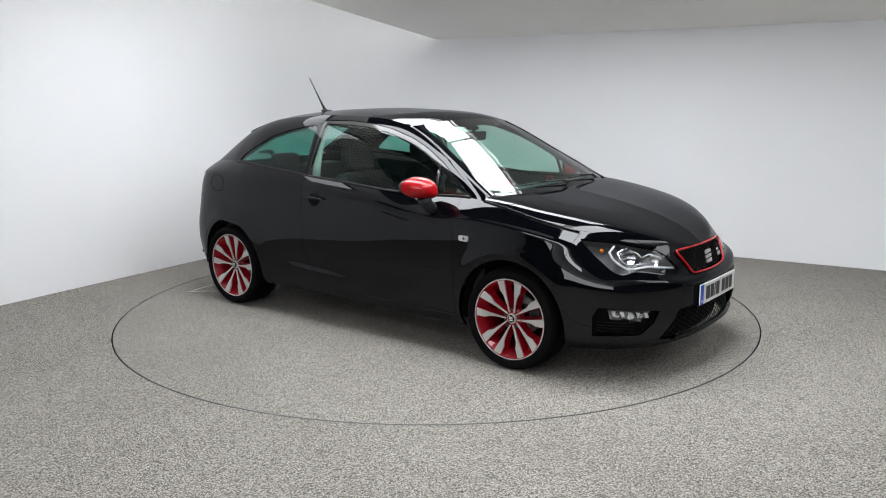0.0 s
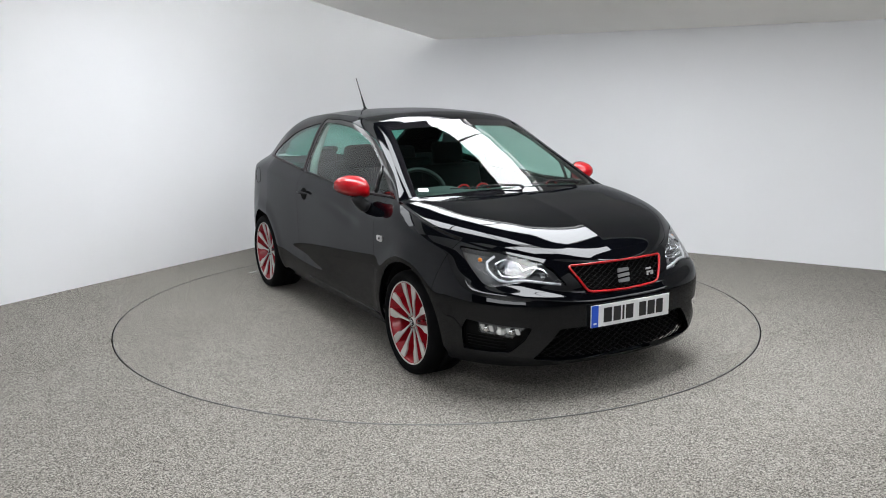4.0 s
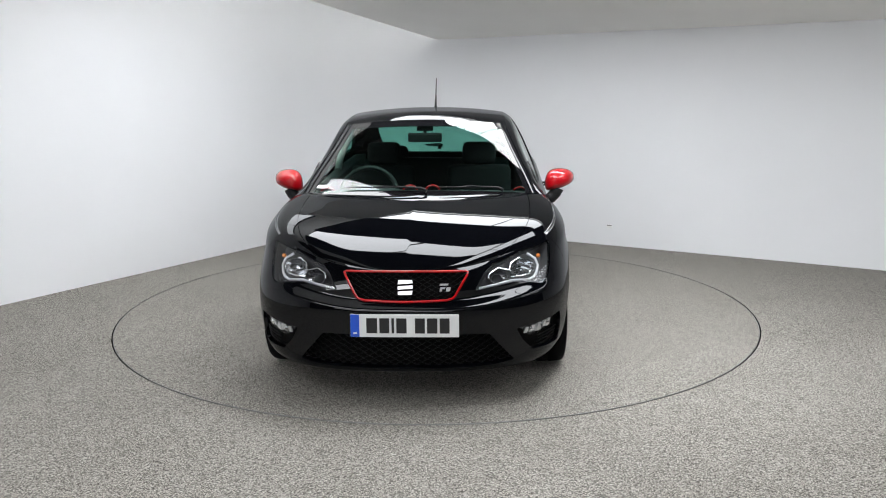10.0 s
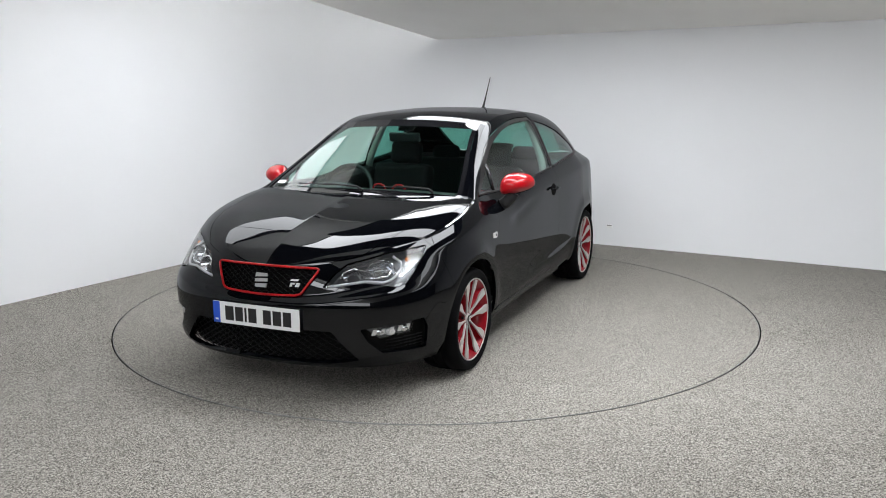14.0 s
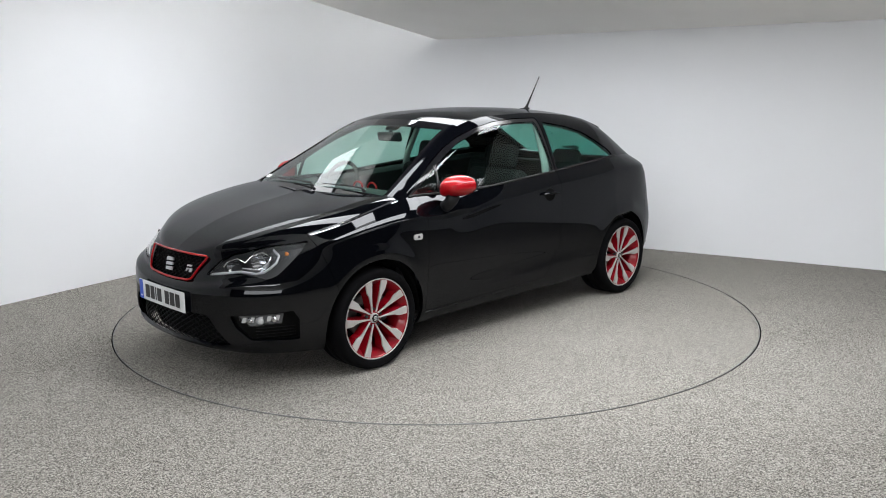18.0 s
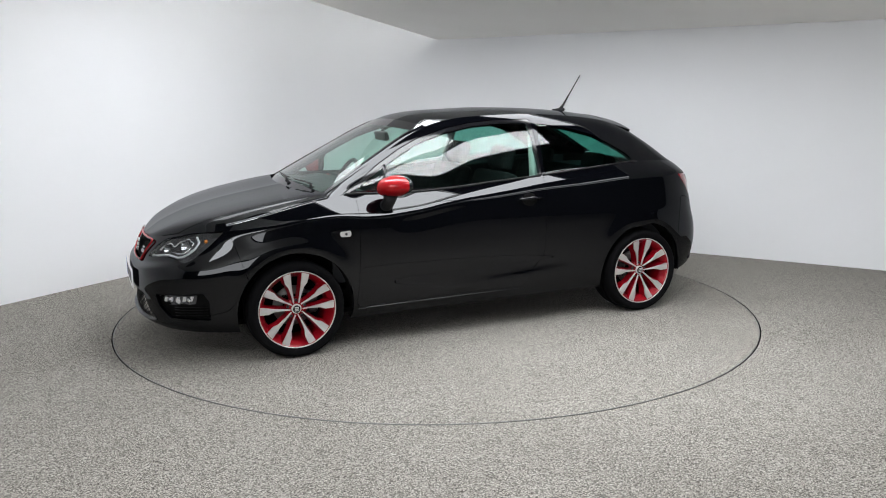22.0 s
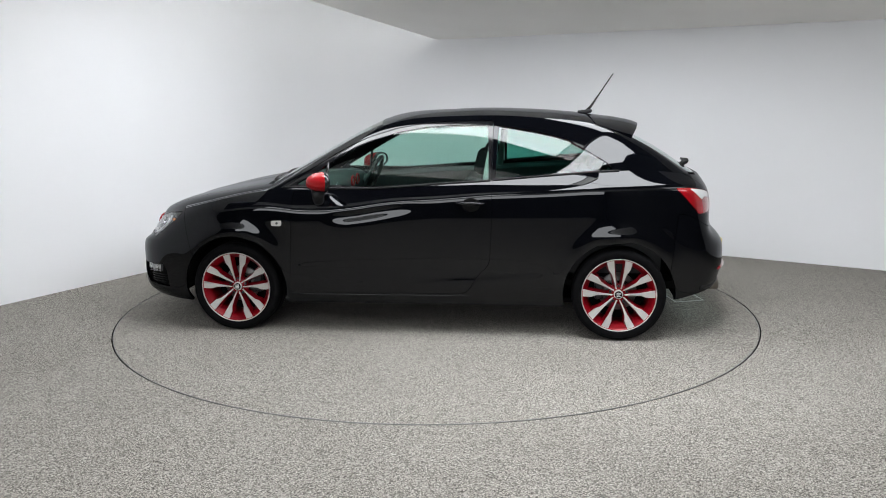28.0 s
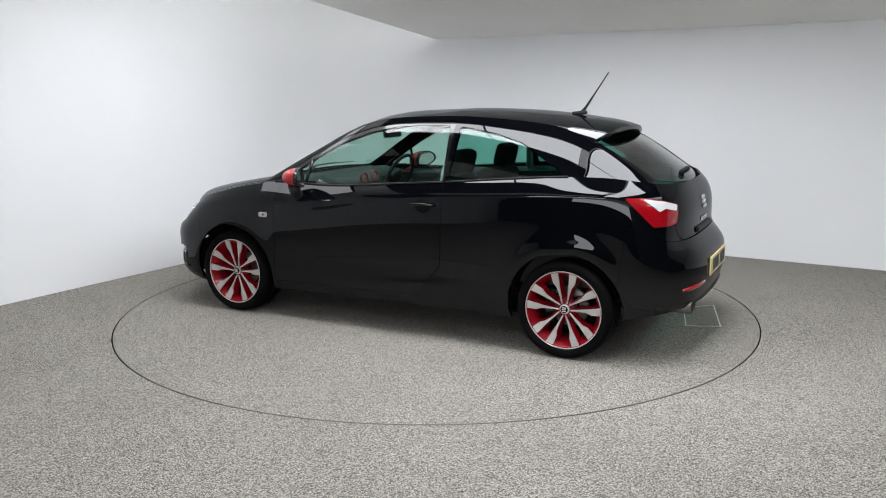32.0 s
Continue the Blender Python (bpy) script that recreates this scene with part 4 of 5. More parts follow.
def build_wheel(car, x, side):
    """An alloy wheel with five pairs of spokes; y runs outwards from its face."""
    bm = bmesh.new()
    lathe(bm, [(0.2295, 0.012), (0.2225, 0.012), (0.2165, 0.001), (0.208, -0.012), (0.196, -0.03), (0.19, -0.045), (0.187, -0.07), (0.185, -0.16), (0.215, -0.2), (0.2295, -0.2), (0.2265, -0.19), (0.2205, -0.1), (0.2295, 0.012)], 72)
    bmesh.ops.recalc_face_normals(bm, faces=bm.faces)
    wheel = part("wheel", bm, RED, car, "red painted alloy wheel with machined silver spoke faces", True)
    wheel.matrix_local = pose(x, side * 0.815, HUB_Z) @ (Matrix.Identity(4) if side > 0 else pose(0, 0, 0, 0, 0, 180))
    bm = bmesh.new()
    lathe(bm, [(0.2325, 0.009), (0.2315, 0.0155), (0.2285, 0.0168), (0.2255, 0.0155), (0.225, 0.0125), (0.2295, 0.009)], 72)
    bmesh.ops.recalc_face_normals(bm, faces=bm.faces)
    part("rim_lip", bm, ALU, wheel, "thin machined silver rim edge", True)
    bm = bmesh.new()
    prof = [(0.228, -0.195), (0.238, -0.206), (0.262, -0.212), (0.281, -0.203), (0.2895, -0.18), (0.292, -0.14), (0.2875, -0.138), (0.2875, -0.128), (0.292, -0.126), (0.2922, -0.075), (0.2878, -0.073), (0.2878, -0.063), (0.2918, -0.061), (0.2895, -0.008), (0.283, 0.012), (0.279, 0.016), (0.276, 0.0205), (0.262, 0.026), (0.258, 0.0245), (0.248, 0.0255), (0.238, 0.0195), (0.233, 0.0145), (0.2295, 0.008), (0.2285, 0.0)]
    lathe(bm, prof, 96)
    bmesh.ops.recalc_face_normals(bm, faces=bm.faces)
    part("tyre", bm, RUBBER, wheel, "low-profile black rubber tyre", True)
    for k in range(5):
        for s in (1, -1):
            a = radians(90 + 72 * k)
            t, r = Vector((-math.sin(a), 0, math.cos(a))) * s, Vector((math.cos(a), 0, math.sin(a)))
            bm = bmesh.new()

            def place(u, v, w):
                dish = -0.004 - 0.02 * (1 - min(v / 0.222, 1.0)) ** 1.5 + 0.012 * (v / 0.222) ** 2
                return t * u + r * v + Vector((0, dish + w, 0))

            prism(bm, SPOKE, -0.006, 0.004, place)
            bmesh.ops.recalc_face_normals(bm, faces=bm.faces)
            bmesh.ops.bevel(bm, geom=bm.edges[:], offset=0.0008, segments=1, affect="EDGES")
            spoke = part("spoke", bm, ALU, wheel, "machined silver spoke face")
            bm = bmesh.new()
            inner = lambda i, d: (SPOKE[i][0] - d if i < 4 else SPOKE[i][0] + d, SPOKE[i][1])
            loft = [[bm.verts.new(place(*inner(i, d), w)) for i in range(len(SPOKE))] for d, w in ((0.001, -0.0062), (0.005, -0.018), (0.011, -0.05))]
            for lo, hi in zip(loft, loft[1:]):
                for i in range(len(SPOKE)):
                    q = (i + 1) % len(SPOKE)
                    bm.faces.new((lo[i], lo[q], hi[q], hi[i]))
            bmesh.ops.recalc_face_normals(bm, faces=bm.faces)
            part("spoke_side", bm, RED, spoke, "red painted spoke flank")
    bm = bmesh.new()
    lathe(bm, [(0.001, -0.024), (0.036, -0.024), (0.05, -0.032), (0.064, -0.036), (0.066, -0.06), (0.001, -0.06)], 40)
    bmesh.ops.recalc_face_normals(bm, faces=bm.faces)
    part("hub", bm, RED, wheel, "", True)
    bm = bmesh.new()
    lathe(bm, [(0.0215, -0.012), (0.026, -0.0125), (0.0295, -0.017), (0.0295, -0.03)], 40)
    bmesh.ops.recalc_face_normals(bm, faces=bm.faces)
    part("hub_ring", bm, ALU, wheel, "machined silver hub ring", True)
    bm = bmesh.new()
    lathe(bm, [(0.001, -0.0085), (0.0185, -0.0085), (0.022, -0.011), (0.0225, -0.02)], 40)
    bmesh.ops.recalc_face_normals(bm, faces=bm.faces)
    cap = part("centre_cap", bm, GLOSSBLACK, wheel, "black centre cap with a silver emblem", True)
    bm = bmesh.new()
    emblem(bm, Matrix.Translation((0, -0.0082, 0)) @ Matrix.Rotation(radians(-90), 4, "X") @ pose(0, 0, 0, 0, 0, 180 if side < 0 else 180), 0.026, 0.0012)
    part("cap_emblem", bm, SATIN, cap, "silver emblem")
    for k in range(5):
        a = radians(90 + 72 * k)
        bm = bmesh.new()
        bmesh.ops.create_cone(bm, cap_ends=True, segments=6, radius1=0.0095, radius2=0.0085, depth=0.02, matrix=pose(0.053 * math.cos(a), -0.03, 0.052 * math.sin(a), -90))
        part("wheel_bolt", bm, LAMPDARK, wheel, "dark wheel bolt")
    bm = bmesh.new()
    lathe(bm, [(0.06, -0.105), (0.118, -0.105), (0.12, -0.108), (0.12, -0.122), (0.118, -0.125), (0.06, -0.125)], 56)
    bmesh.ops.recalc_face_normals(bm, faces=bm.faces)
    part("brake_disc", bm, DISC, wheel, "brushed steel brake disc", True)
    bm = bmesh.new()
    box(bm, (0.06, 0.06, 0.14), (-0.115 if x > 0 else 0.115, -0.105, 0.02), bevel=0.012)
    part("brake_caliper", bm, LAMPDARK, wheel, "dark cast brake caliper")
    bm = bmesh.new()
    lathe(bm, [(0.001, -0.17), (0.2, -0.17)], 40)
    part("brake_backplate", bm, UNDER, wheel)
    return wheel


def emblem(bm, m, size, thick):
    """A plain angular badge shape: three stacked bars with slanted joints."""
    h = size / 2
    for pts in ([(-h, 0.42 * h), (h, 0.56 * h), (0.92 * h, h), (-0.88 * h, h)], [(-h, -0.3 * h), (h, -0.16 * h), (h, 0.3 * h), (-h, 0.16 * h)], [(-0.92 * h, -h), (0.88 * h, -h), (h, -0.42 * h), (-h, -0.56 * h)]):
        prism(bm, pts, 0, thick, lambda u, v, w: m @ Vector((u, v, w)))
    bmesh.ops.recalc_face_normals(bm, faces=bm.faces)


def build_mirror(car, door, side):
    """Door mirror: a red domed cap, a black bezel with glass, and a black foot."""
    n, k = 24, 40
    cy, cz, cx = 0.868, 0.98, 0.60
    rows = []
    for i in range(n):
        u = i / (n - 1)
        row = []
        for j in range(k):
            a = 2 * math.pi * j / k
            c, s = math.cos(a), math.sin(a)
            ry = 0.098 * abs(c) ** (0.9 if c > 0 else 0.7) * (1 if c > 0 else -1) * (1.0 if c > 0 else 0.92)
            rz = 0.071 * abs(s) ** (0.9 if s > 0 else 0.6) * (1 if s > 0 else -1) * (1.0 - 0.2 * c) * (1.05 if s > 0 else 0.74)
            e = math.cos(u * math.pi / 2) ** 0.75 if u < 1 else 0.0
            row.append((cx + 0.125 * math.sin(u * math.pi / 2) ** 1.1 - 0.035 * c * (1 - u), side * (cy + ry * e - 0.012 * u), cz + rz * e + 0.016 * c * e))
        rows.append(row)
    bm = bmesh.new()
    rings = [[bm.verts.new(p) for p in r] for r in rows]
    for a, b in zip(rings, rings[1:]):
        for j in range(k):
            bm.faces.new((a[j], a[(j + 1) % k], b[(j + 1) % k], b[j]))
    bmesh.ops.remove_doubles(bm, verts=bm.verts, dist=1e-5)
    bmesh.ops.recalc_face_normals(bm, faces=bm.faces)
    mirror = part("door_mirror", bm, REDTRIM, car, "glossy red domed door mirror", True)
    bm = bmesh.new()
    back = []
    for sc, dx in ((1.012, 0.007), (1.016, 0.0), (0.97, -0.016), (0.86, -0.02), (0.84, -0.006)):
        back.append([bm.verts.new((p[0] + dx, side * cy + (p[1] - side * cy) * sc, cz + (p[2] - cz) * sc)) for p in rows[0]])
    for a, b in zip(back, back[1:]):
        for j in range(k):
            bm.faces.new((a[j], a[(j + 1) % k], b[(j + 1) % k], b[j]))
    bmesh.ops.recalc_face_normals(bm, faces=bm.faces)
    part("mirror_bezel", bm, GLOSSBLACK, mirror, "black mirror bezel", True)
    bm = bmesh.new()
    bm.faces.new([bm.verts.new((p[0] - 0.007, side * cy + (p[1] - side * cy) * 0.84, cz + (p[2] - cz) * 0.84)) for p in rows[0]])
    part("mirror_glass", bm, CHROME, mirror, "silvered mirror glass")
    bm = bmesh.new()
    tube(bm, [(0.665, side * 0.79, 0.862), (0.66, side * 0.815, 0.876), (0.655, side * 0.838, 0.9), (0.65, side * 0.852, 0.935)], [0.036, 0.037, 0.038, 0.044], 12)
    part("mirror_foot", bm, PLASTIC, mirror, "matt black mirror foot", True)
    return mirror


def build_headlight(lamp, side):
    """What the clear lens shows: a dark housing, two bright bowls, a light guide and an amber bulb."""
    bm = bmesh.new()

    def bowl(bm, a, z, r, depth, off):
        p, n = on_skin(a, z, off, "nose", side)
        d = Vector((1.0, side * 0.28, 0.06)).normalized()
        m = skin_frame(p, d)
        rings = []
        for u in np.linspace(0.12, 1, 9):
            rings.append([bm.verts.new(m @ Vector((r * u * 1.15 * math.cos(q), r * u * 0.85 * math.sin(q), depth * (u * u - 1)))) for q in np.linspace(0, 2 * math.pi, 25)[:-1]])
        for x, y in zip(rings, rings[1:]):
            for j in range(24):
                bm.faces.new((x[j], x[(j + 1) % 24], y[(j + 1) % 24], y[j]))
        bm.faces.new(rings[0])

    bowl(bm, 38.6, 0.682, 0.058, 0.05, -0.026)
    part("reflector", bm, LAMPSHADE, lamp, "chrome headlight bowl", True)
    bm = bmesh.new()
    bowl(bm, 29.4, 0.653, 0.044, 0.038, -0.026)
    part("reflector", bm, LAMPSHADE, lamp, "chrome headlight bowl", True)
    bm = bmesh.new()
    path = [on_skin(a, z, -0.014, "nose", side)[0] for a, z in ((22, 0.604), (27.1, 0.615), (33.0, 0.631), (38.2, 0.624), (40.6, 0.632), (42.4, 0.65), (44.2, 0.678), (44.8, 0.71), (42.6, 0.735))]
    tube(bm, path, 0.0068, 8)
    part("light_guide", bm, LED, lamp, "white daylight light guide", True)
    bm = bmesh.new()
    path = [on_skin(a, z, -0.02, "nose", side)[0] for a, z in ((33, 0.648), (37, 0.645), (39.8, 0.652), (41.6, 0.68), (42, 0.705), (39, 0.725), (35, 0.705), (33.4, 0.675), (30, 0.69), (26.5, 0.672), (25.6, 0.645))]
    tube(bm, path, 0.006, 6)
    part("reflector_rim", bm, CHROME, lamp, "chrome lamp trim", True)
    bm = bmesh.new()
    p, n = on_skin(47.2, 0.722, -0.022, "nose", side)
    bmesh.ops.create_uvsphere(bm, u_segments=12, v_segments=8, radius=0.011, matrix=Matrix.Translation(p))
    part("indicator_bulb", bm, AMBER, lamp, "amber indicator bulb", True)


def mesh_bars(owner, mat, line, x_at, pitch_y, pitch_z, radius):
    """Diamond mesh inside an outline given for y >= 0 in (y, z); x_at(y, z) gives the depth."""
    full = [(y, z) for y, z in line if y >= 0]
    g = inside(line, lambda v: np.stack([np.abs(v[:, 0]), v[:, 1]], 1))
    ys = [abs(p[0]) for p in full]
    zs = [p[1] for p in full]
    ymax, z0, z1 = max(ys), min(zs), max(zs)
    k = pitch_z / pitch_y
    for s in (1, -1):
        c = z0 - k * ymax - (z1 - z0)
        while c < z1 + k * ymax + (z1 - z0):
            y = np.linspace(-ymax, ymax, 220)
            z = c + s * k * y
            ok = g(np.stack([y, z], 1)) > -0.002
            run = []
            for i in range(len(y)):
                if ok[i]:
                    run.append((y[i], z[i]))
                if (not ok[i] or i == len(y) - 1) and run:
                    if len(run) > 3:
                        pts = [run[0], *run[6:-6:7], run[-1]]
                        bm = bmesh.new()
                        tube(bm, [(x_at(a, b) + 0.0015 * s, a, b) for a, b in pts], radius, 5)
                        part("mesh_bar", bm, mat, owner, "", True)
                    run = []
            c += 2 * pitch_z


def flank_x(y, z):
    """Depth of the nose at a lateral place."""
    u = min(abs(y) / 0.8, 0.98)
    n = 4.2 - 1.2 * float(sstep(0.5, 0.75, z))
    return FRONT_S + (float(nose_x(z)) - FRONT_S) * (1 - u ** 2.2) ** (1 / n)


def build_face(car, parts):
    bumper = parts["front_bumper"]
    line = [(0.0, 0.684), (0.15, 0.684), (0.30, 0.682), (0.236, 0.568), (0.19, 0.555), (0.0, 0.55)]
    bm = bmesh.new()
    vs = [[bm.verts.new((flank_x(y, z) - 0.055, y, z)) for y in np.linspace(-0.34, 0.34, 15)] for z in (0.52, 0.61, 0.70)]
    for a, b in zip(vs, vs[1:]):
        for i in range(14):
            bm.faces.new((a[i], a[i + 1], b[i + 1], b[i]))
    grille = part("grille", bm, UNDER, car, "gloss black diamond mesh grille with a red surround", True)
    mesh_bars(grille, MESHBLACK, line + [(-0.01, 0.6)], lambda y, z: flank_x(y, z) - 0.018, 0.021, 0.0118, 0.0022)
    right = [(0.0, 0.686), (0.1, 0.686), (0.2, 0.685), (0.292, 0.684), (0.301, 0.679), (0.299, 0.668), (0.27, 0.622), (0.24, 0.573), (0.228, 0.562), (0.20, 0.555), (0.1, 0.551), (0.0, 0.549)]
    outline = right + [(-y, z) for y, z in right[-2:0:-1]]
    bm = bmesh.new()
    tube(bm, [(flank_x(y, z) + 0.001, y, z) for y, z in outline], 0.0062, 8, closed=True)
    part("grille_surround", bm, REDTRIM, grille, "glossy red grille surround", True)
    bm = bmesh.new()
    emblem(bm, Matrix.Translation((flank_x(0, 0.615) - 0.004, 0, 0.615)) @ Matrix(((0, 0, 1, 0), (1, 0, 0, 0), (0, 1, 0, 0), (0, 0, 0, 1))) @ pose(0, 0, 0, -12), 0.072, 0.008)
    part("front_emblem", bm, SATIN, grille, "chrome angular emblem")
    bm = bmesh.new()
    for u0, v0, u1, v1 in ((0.165, 0.622, 0.205, 0.63), (0.172, 0.606, 0.19, 0.613), (0.165, 0.595, 0.176, 0.613), (0.195, 0.595, 0.215, 0.613)):
        prism(bm, [(u0, v0), (u1, v0), (u1 + 0.004, v1), (u0 + 0.004, v1)], 0, 0.004, lambda u, v, w: (flank_x(u, v) - 0.006 + w, u, v))
    part("grille_badge", bm, SATIN, grille, "small chrome trim badge")
    # lower intake
    low = [(0.0, 0.402), (0.405, 0.394), (0.534, 0.246), (0.40, 0.228), (0.0, 0.222)]
    bm = bmesh.new()
    vs = [[bm.verts.new((flank_x(y, z) - 0.06, y, z)) for y in np.linspace(-0.6, 0.6, 21)] for z in (0.2, 0.3, 0.4)]
    for a, b in zip(vs, vs[1:]):
        for i in range(20):
            bm.faces.new((a[i], a[i + 1], b[i + 1], b[i]))
    intake = part("lower_intake", bm, UNDER, car, "black mesh lower air intake", True)
    mesh_bars(intake, MESHBLACK, low + [(-0.01, 0.3)], lambda y, z: flank_x(y, z) - 0.022, 0.026, 0.0145, 0.003)
    bm = bmesh.new()
    tube(bm, [(flank_x(y, 0.2) + 0.004, y, 0.206 + 0.022 * (abs(y) / 0.6) ** 2) for y in np.linspace(-0.62, 0.62, 25)], 0.009, 8)
    part("bumper_lip", bm, GLOSSBLACK, bumper, "gloss black lower lip", True)
    # registration plate with plain bars
    bm = bmesh.new()
    px = 2.098

    def on_plate(u, v, w):
        return (px - 0.05 * (u * u) + w, u, v)

    def curved(bm, u0, u1, v0, v1, w0, w1, steps=10):
        a = [bm.verts.new(on_plate(u, v0, w1)) for u in np.linspace(u0, u1, steps)]
        b = [bm.verts.new(on_plate(u, v1, w1)) for u in np.linspace(u0, u1, steps)]
        c = [bm.verts.new(on_plate(u, v0, w0)) for u in np.linspace(u0, u1, steps)]
        d = [bm.verts.new(on_plate(u, v1, w0)) for u in np.linspace(u0, u1, steps)]
        for i in range(steps - 1):
            bm.faces.new((a[i], a[i + 1], b[i + 1], b[i]))
            bm.faces.new((a[i], c[i], c[i + 1], a[i + 1]))
            bm.faces.new((b[i], b[i + 1], d[i + 1], d[i]))
        bm.faces.new((a[0], b[0], d[0], c[0]))
        bm.faces.new((a[-1], c[-1], d[-1], b[-1]))
        bmesh.ops.recalc_face_normals(bm, faces=bm.faces)

    curved(bm, -0.26, 0.26, 0.388, 0.4995, 0, 0.006)
    plate = part("number_plate", bm, PLATEWHITE, car, "white front number plate with dark bars")
    bm = bmesh.new()
    curved(bm, -0.2595, -0.217, 0.3885, 0.499, 0.0062, 0.0072, 3)
    part("plate_band", bm, PLATEBLUE, plate, "blue plate end band")
    bm = bmesh.new()
    curved(bm, -0.247, -0.229, 0.403, 0.411, 0.0074, 0.0082, 2)
    part("plate_mark", bm, PLATEWHITE, plate, "small white mark")
    for u0, u1 in ((-0.183, -0.131), (-0.120, -0.073), (-0.062, -0.050), (-0.039, 0.010), (0.050, 0.097), (0.108, 0.157), (0.168, 0.215)):
        bm = bmesh.new()
        curved(bm, u0, u1, 0.407, 0.481, 0.0062, 0.0074, 3)
        part("plate_bar", bm, INK, plate, "plain black bar")
    # fog lamps
    for side in (1, -1):
        bm = bmesh.new()
        pts = [(32.6, 0.399), (40.0, 0.404), (46.8, 0.411), (46.0, 0.36), (36.6, 0.345)]
        lens = [on_skin(a, z, -0.016, "nose", side)[0] for a, z in pts]
        deep = [on_skin(a, z, -0.034, "nose", side)[0] for a, z in pts]
        a, b = [bm.verts.new(p) for p in lens], [bm.verts.new(p) for p in deep]
        bm.faces.new(a)
        for i in range(len(a)):
            bm.faces.new((a[i], a[(i + 1) % len(a)], b[(i + 1) % len(a)], b[i]))
        bmesh.ops.recalc_face_normals(bm, faces=bm.faces)
        fog = part("fog_lamp", bm, LENS, bumper, "clear angular fog lamp")
        bm = bmesh.new()
        bm.faces.new([bm.verts.new(p) for p in deep])
        part("fog_housing", bm, LAMPSILVER, fog)
        for c, zz, r, mat in ((36.3, 0.376, 0.024, LAMPSHADE), (39.6, 0.376, 0.025, FOGBOWL), (43.6, 0.384, 0.024, LAMPSHADE)):
            bm = bmesh.new()
            p, nn = on_skin(c, zz, -0.028, "nose", side)
            m = skin_frame(p, Vector((1, side * 0.4, 0)).normalized())
            bmesh.ops.create_uvsphere(bm, u_segments=16, v_segments=8, radius=r, matrix=m @ Matrix.Diagonal((1.1, 0.75, 0.35, 1)))
            part("fog_reflector", bm, mat, fog, "chrome fog lamp bowl", True)
        for k in range(5):
            bm = bmesh.new()
            a0 = 34.2 + 2.5 * k
            q = [on_skin(a, z, -0.018, "nose", side)[0] for a, z in ((a0, 0.366 + 0.003 * k), (a0 + 1.1, 0.366 + 0.003 * k), (a0 + 1.6, 0.393 + 0.003 * k), (a0 + 0.5, 0.393 + 0.003 * k))]
            w = [on_skin(a, z, -0.026, "nose", side)[0] for a, z in ((a0, 0.366 + 0.003 * k), (a0 + 1.1, 0.366 + 0.003 * k), (a0 + 1.6, 0.393 + 0.003 * k), (a0 + 0.5, 0.393 + 0.003 * k))]
            hexa(bm, w, q)
            part("lens_flute", bm, FOGBOWL, fog, "bright lens flute")
        # ribs below the fog lamp
        for i in range(4):
            bm = bmesh.new()
            zz = 0.285 + 0.017 * i
            tube(bm, [on_skin(a, zz + 0.0006 * (a - 37), -0.02, "nose", side)[0] for a in np.linspace(38.5, 50, 6)], 0.0026, 5)
            part("vent_rib", bm, MESHBLACK, bumper, "", True)


def cabin_y(x, z):
    """Half width of the cabin side at a station and a height."""
    row = CABIN[np.argmin(np.abs(CABIN[:, 0, 0] - x))]
    return float(np.interp(z, row[:, 2], row[:, 1]))


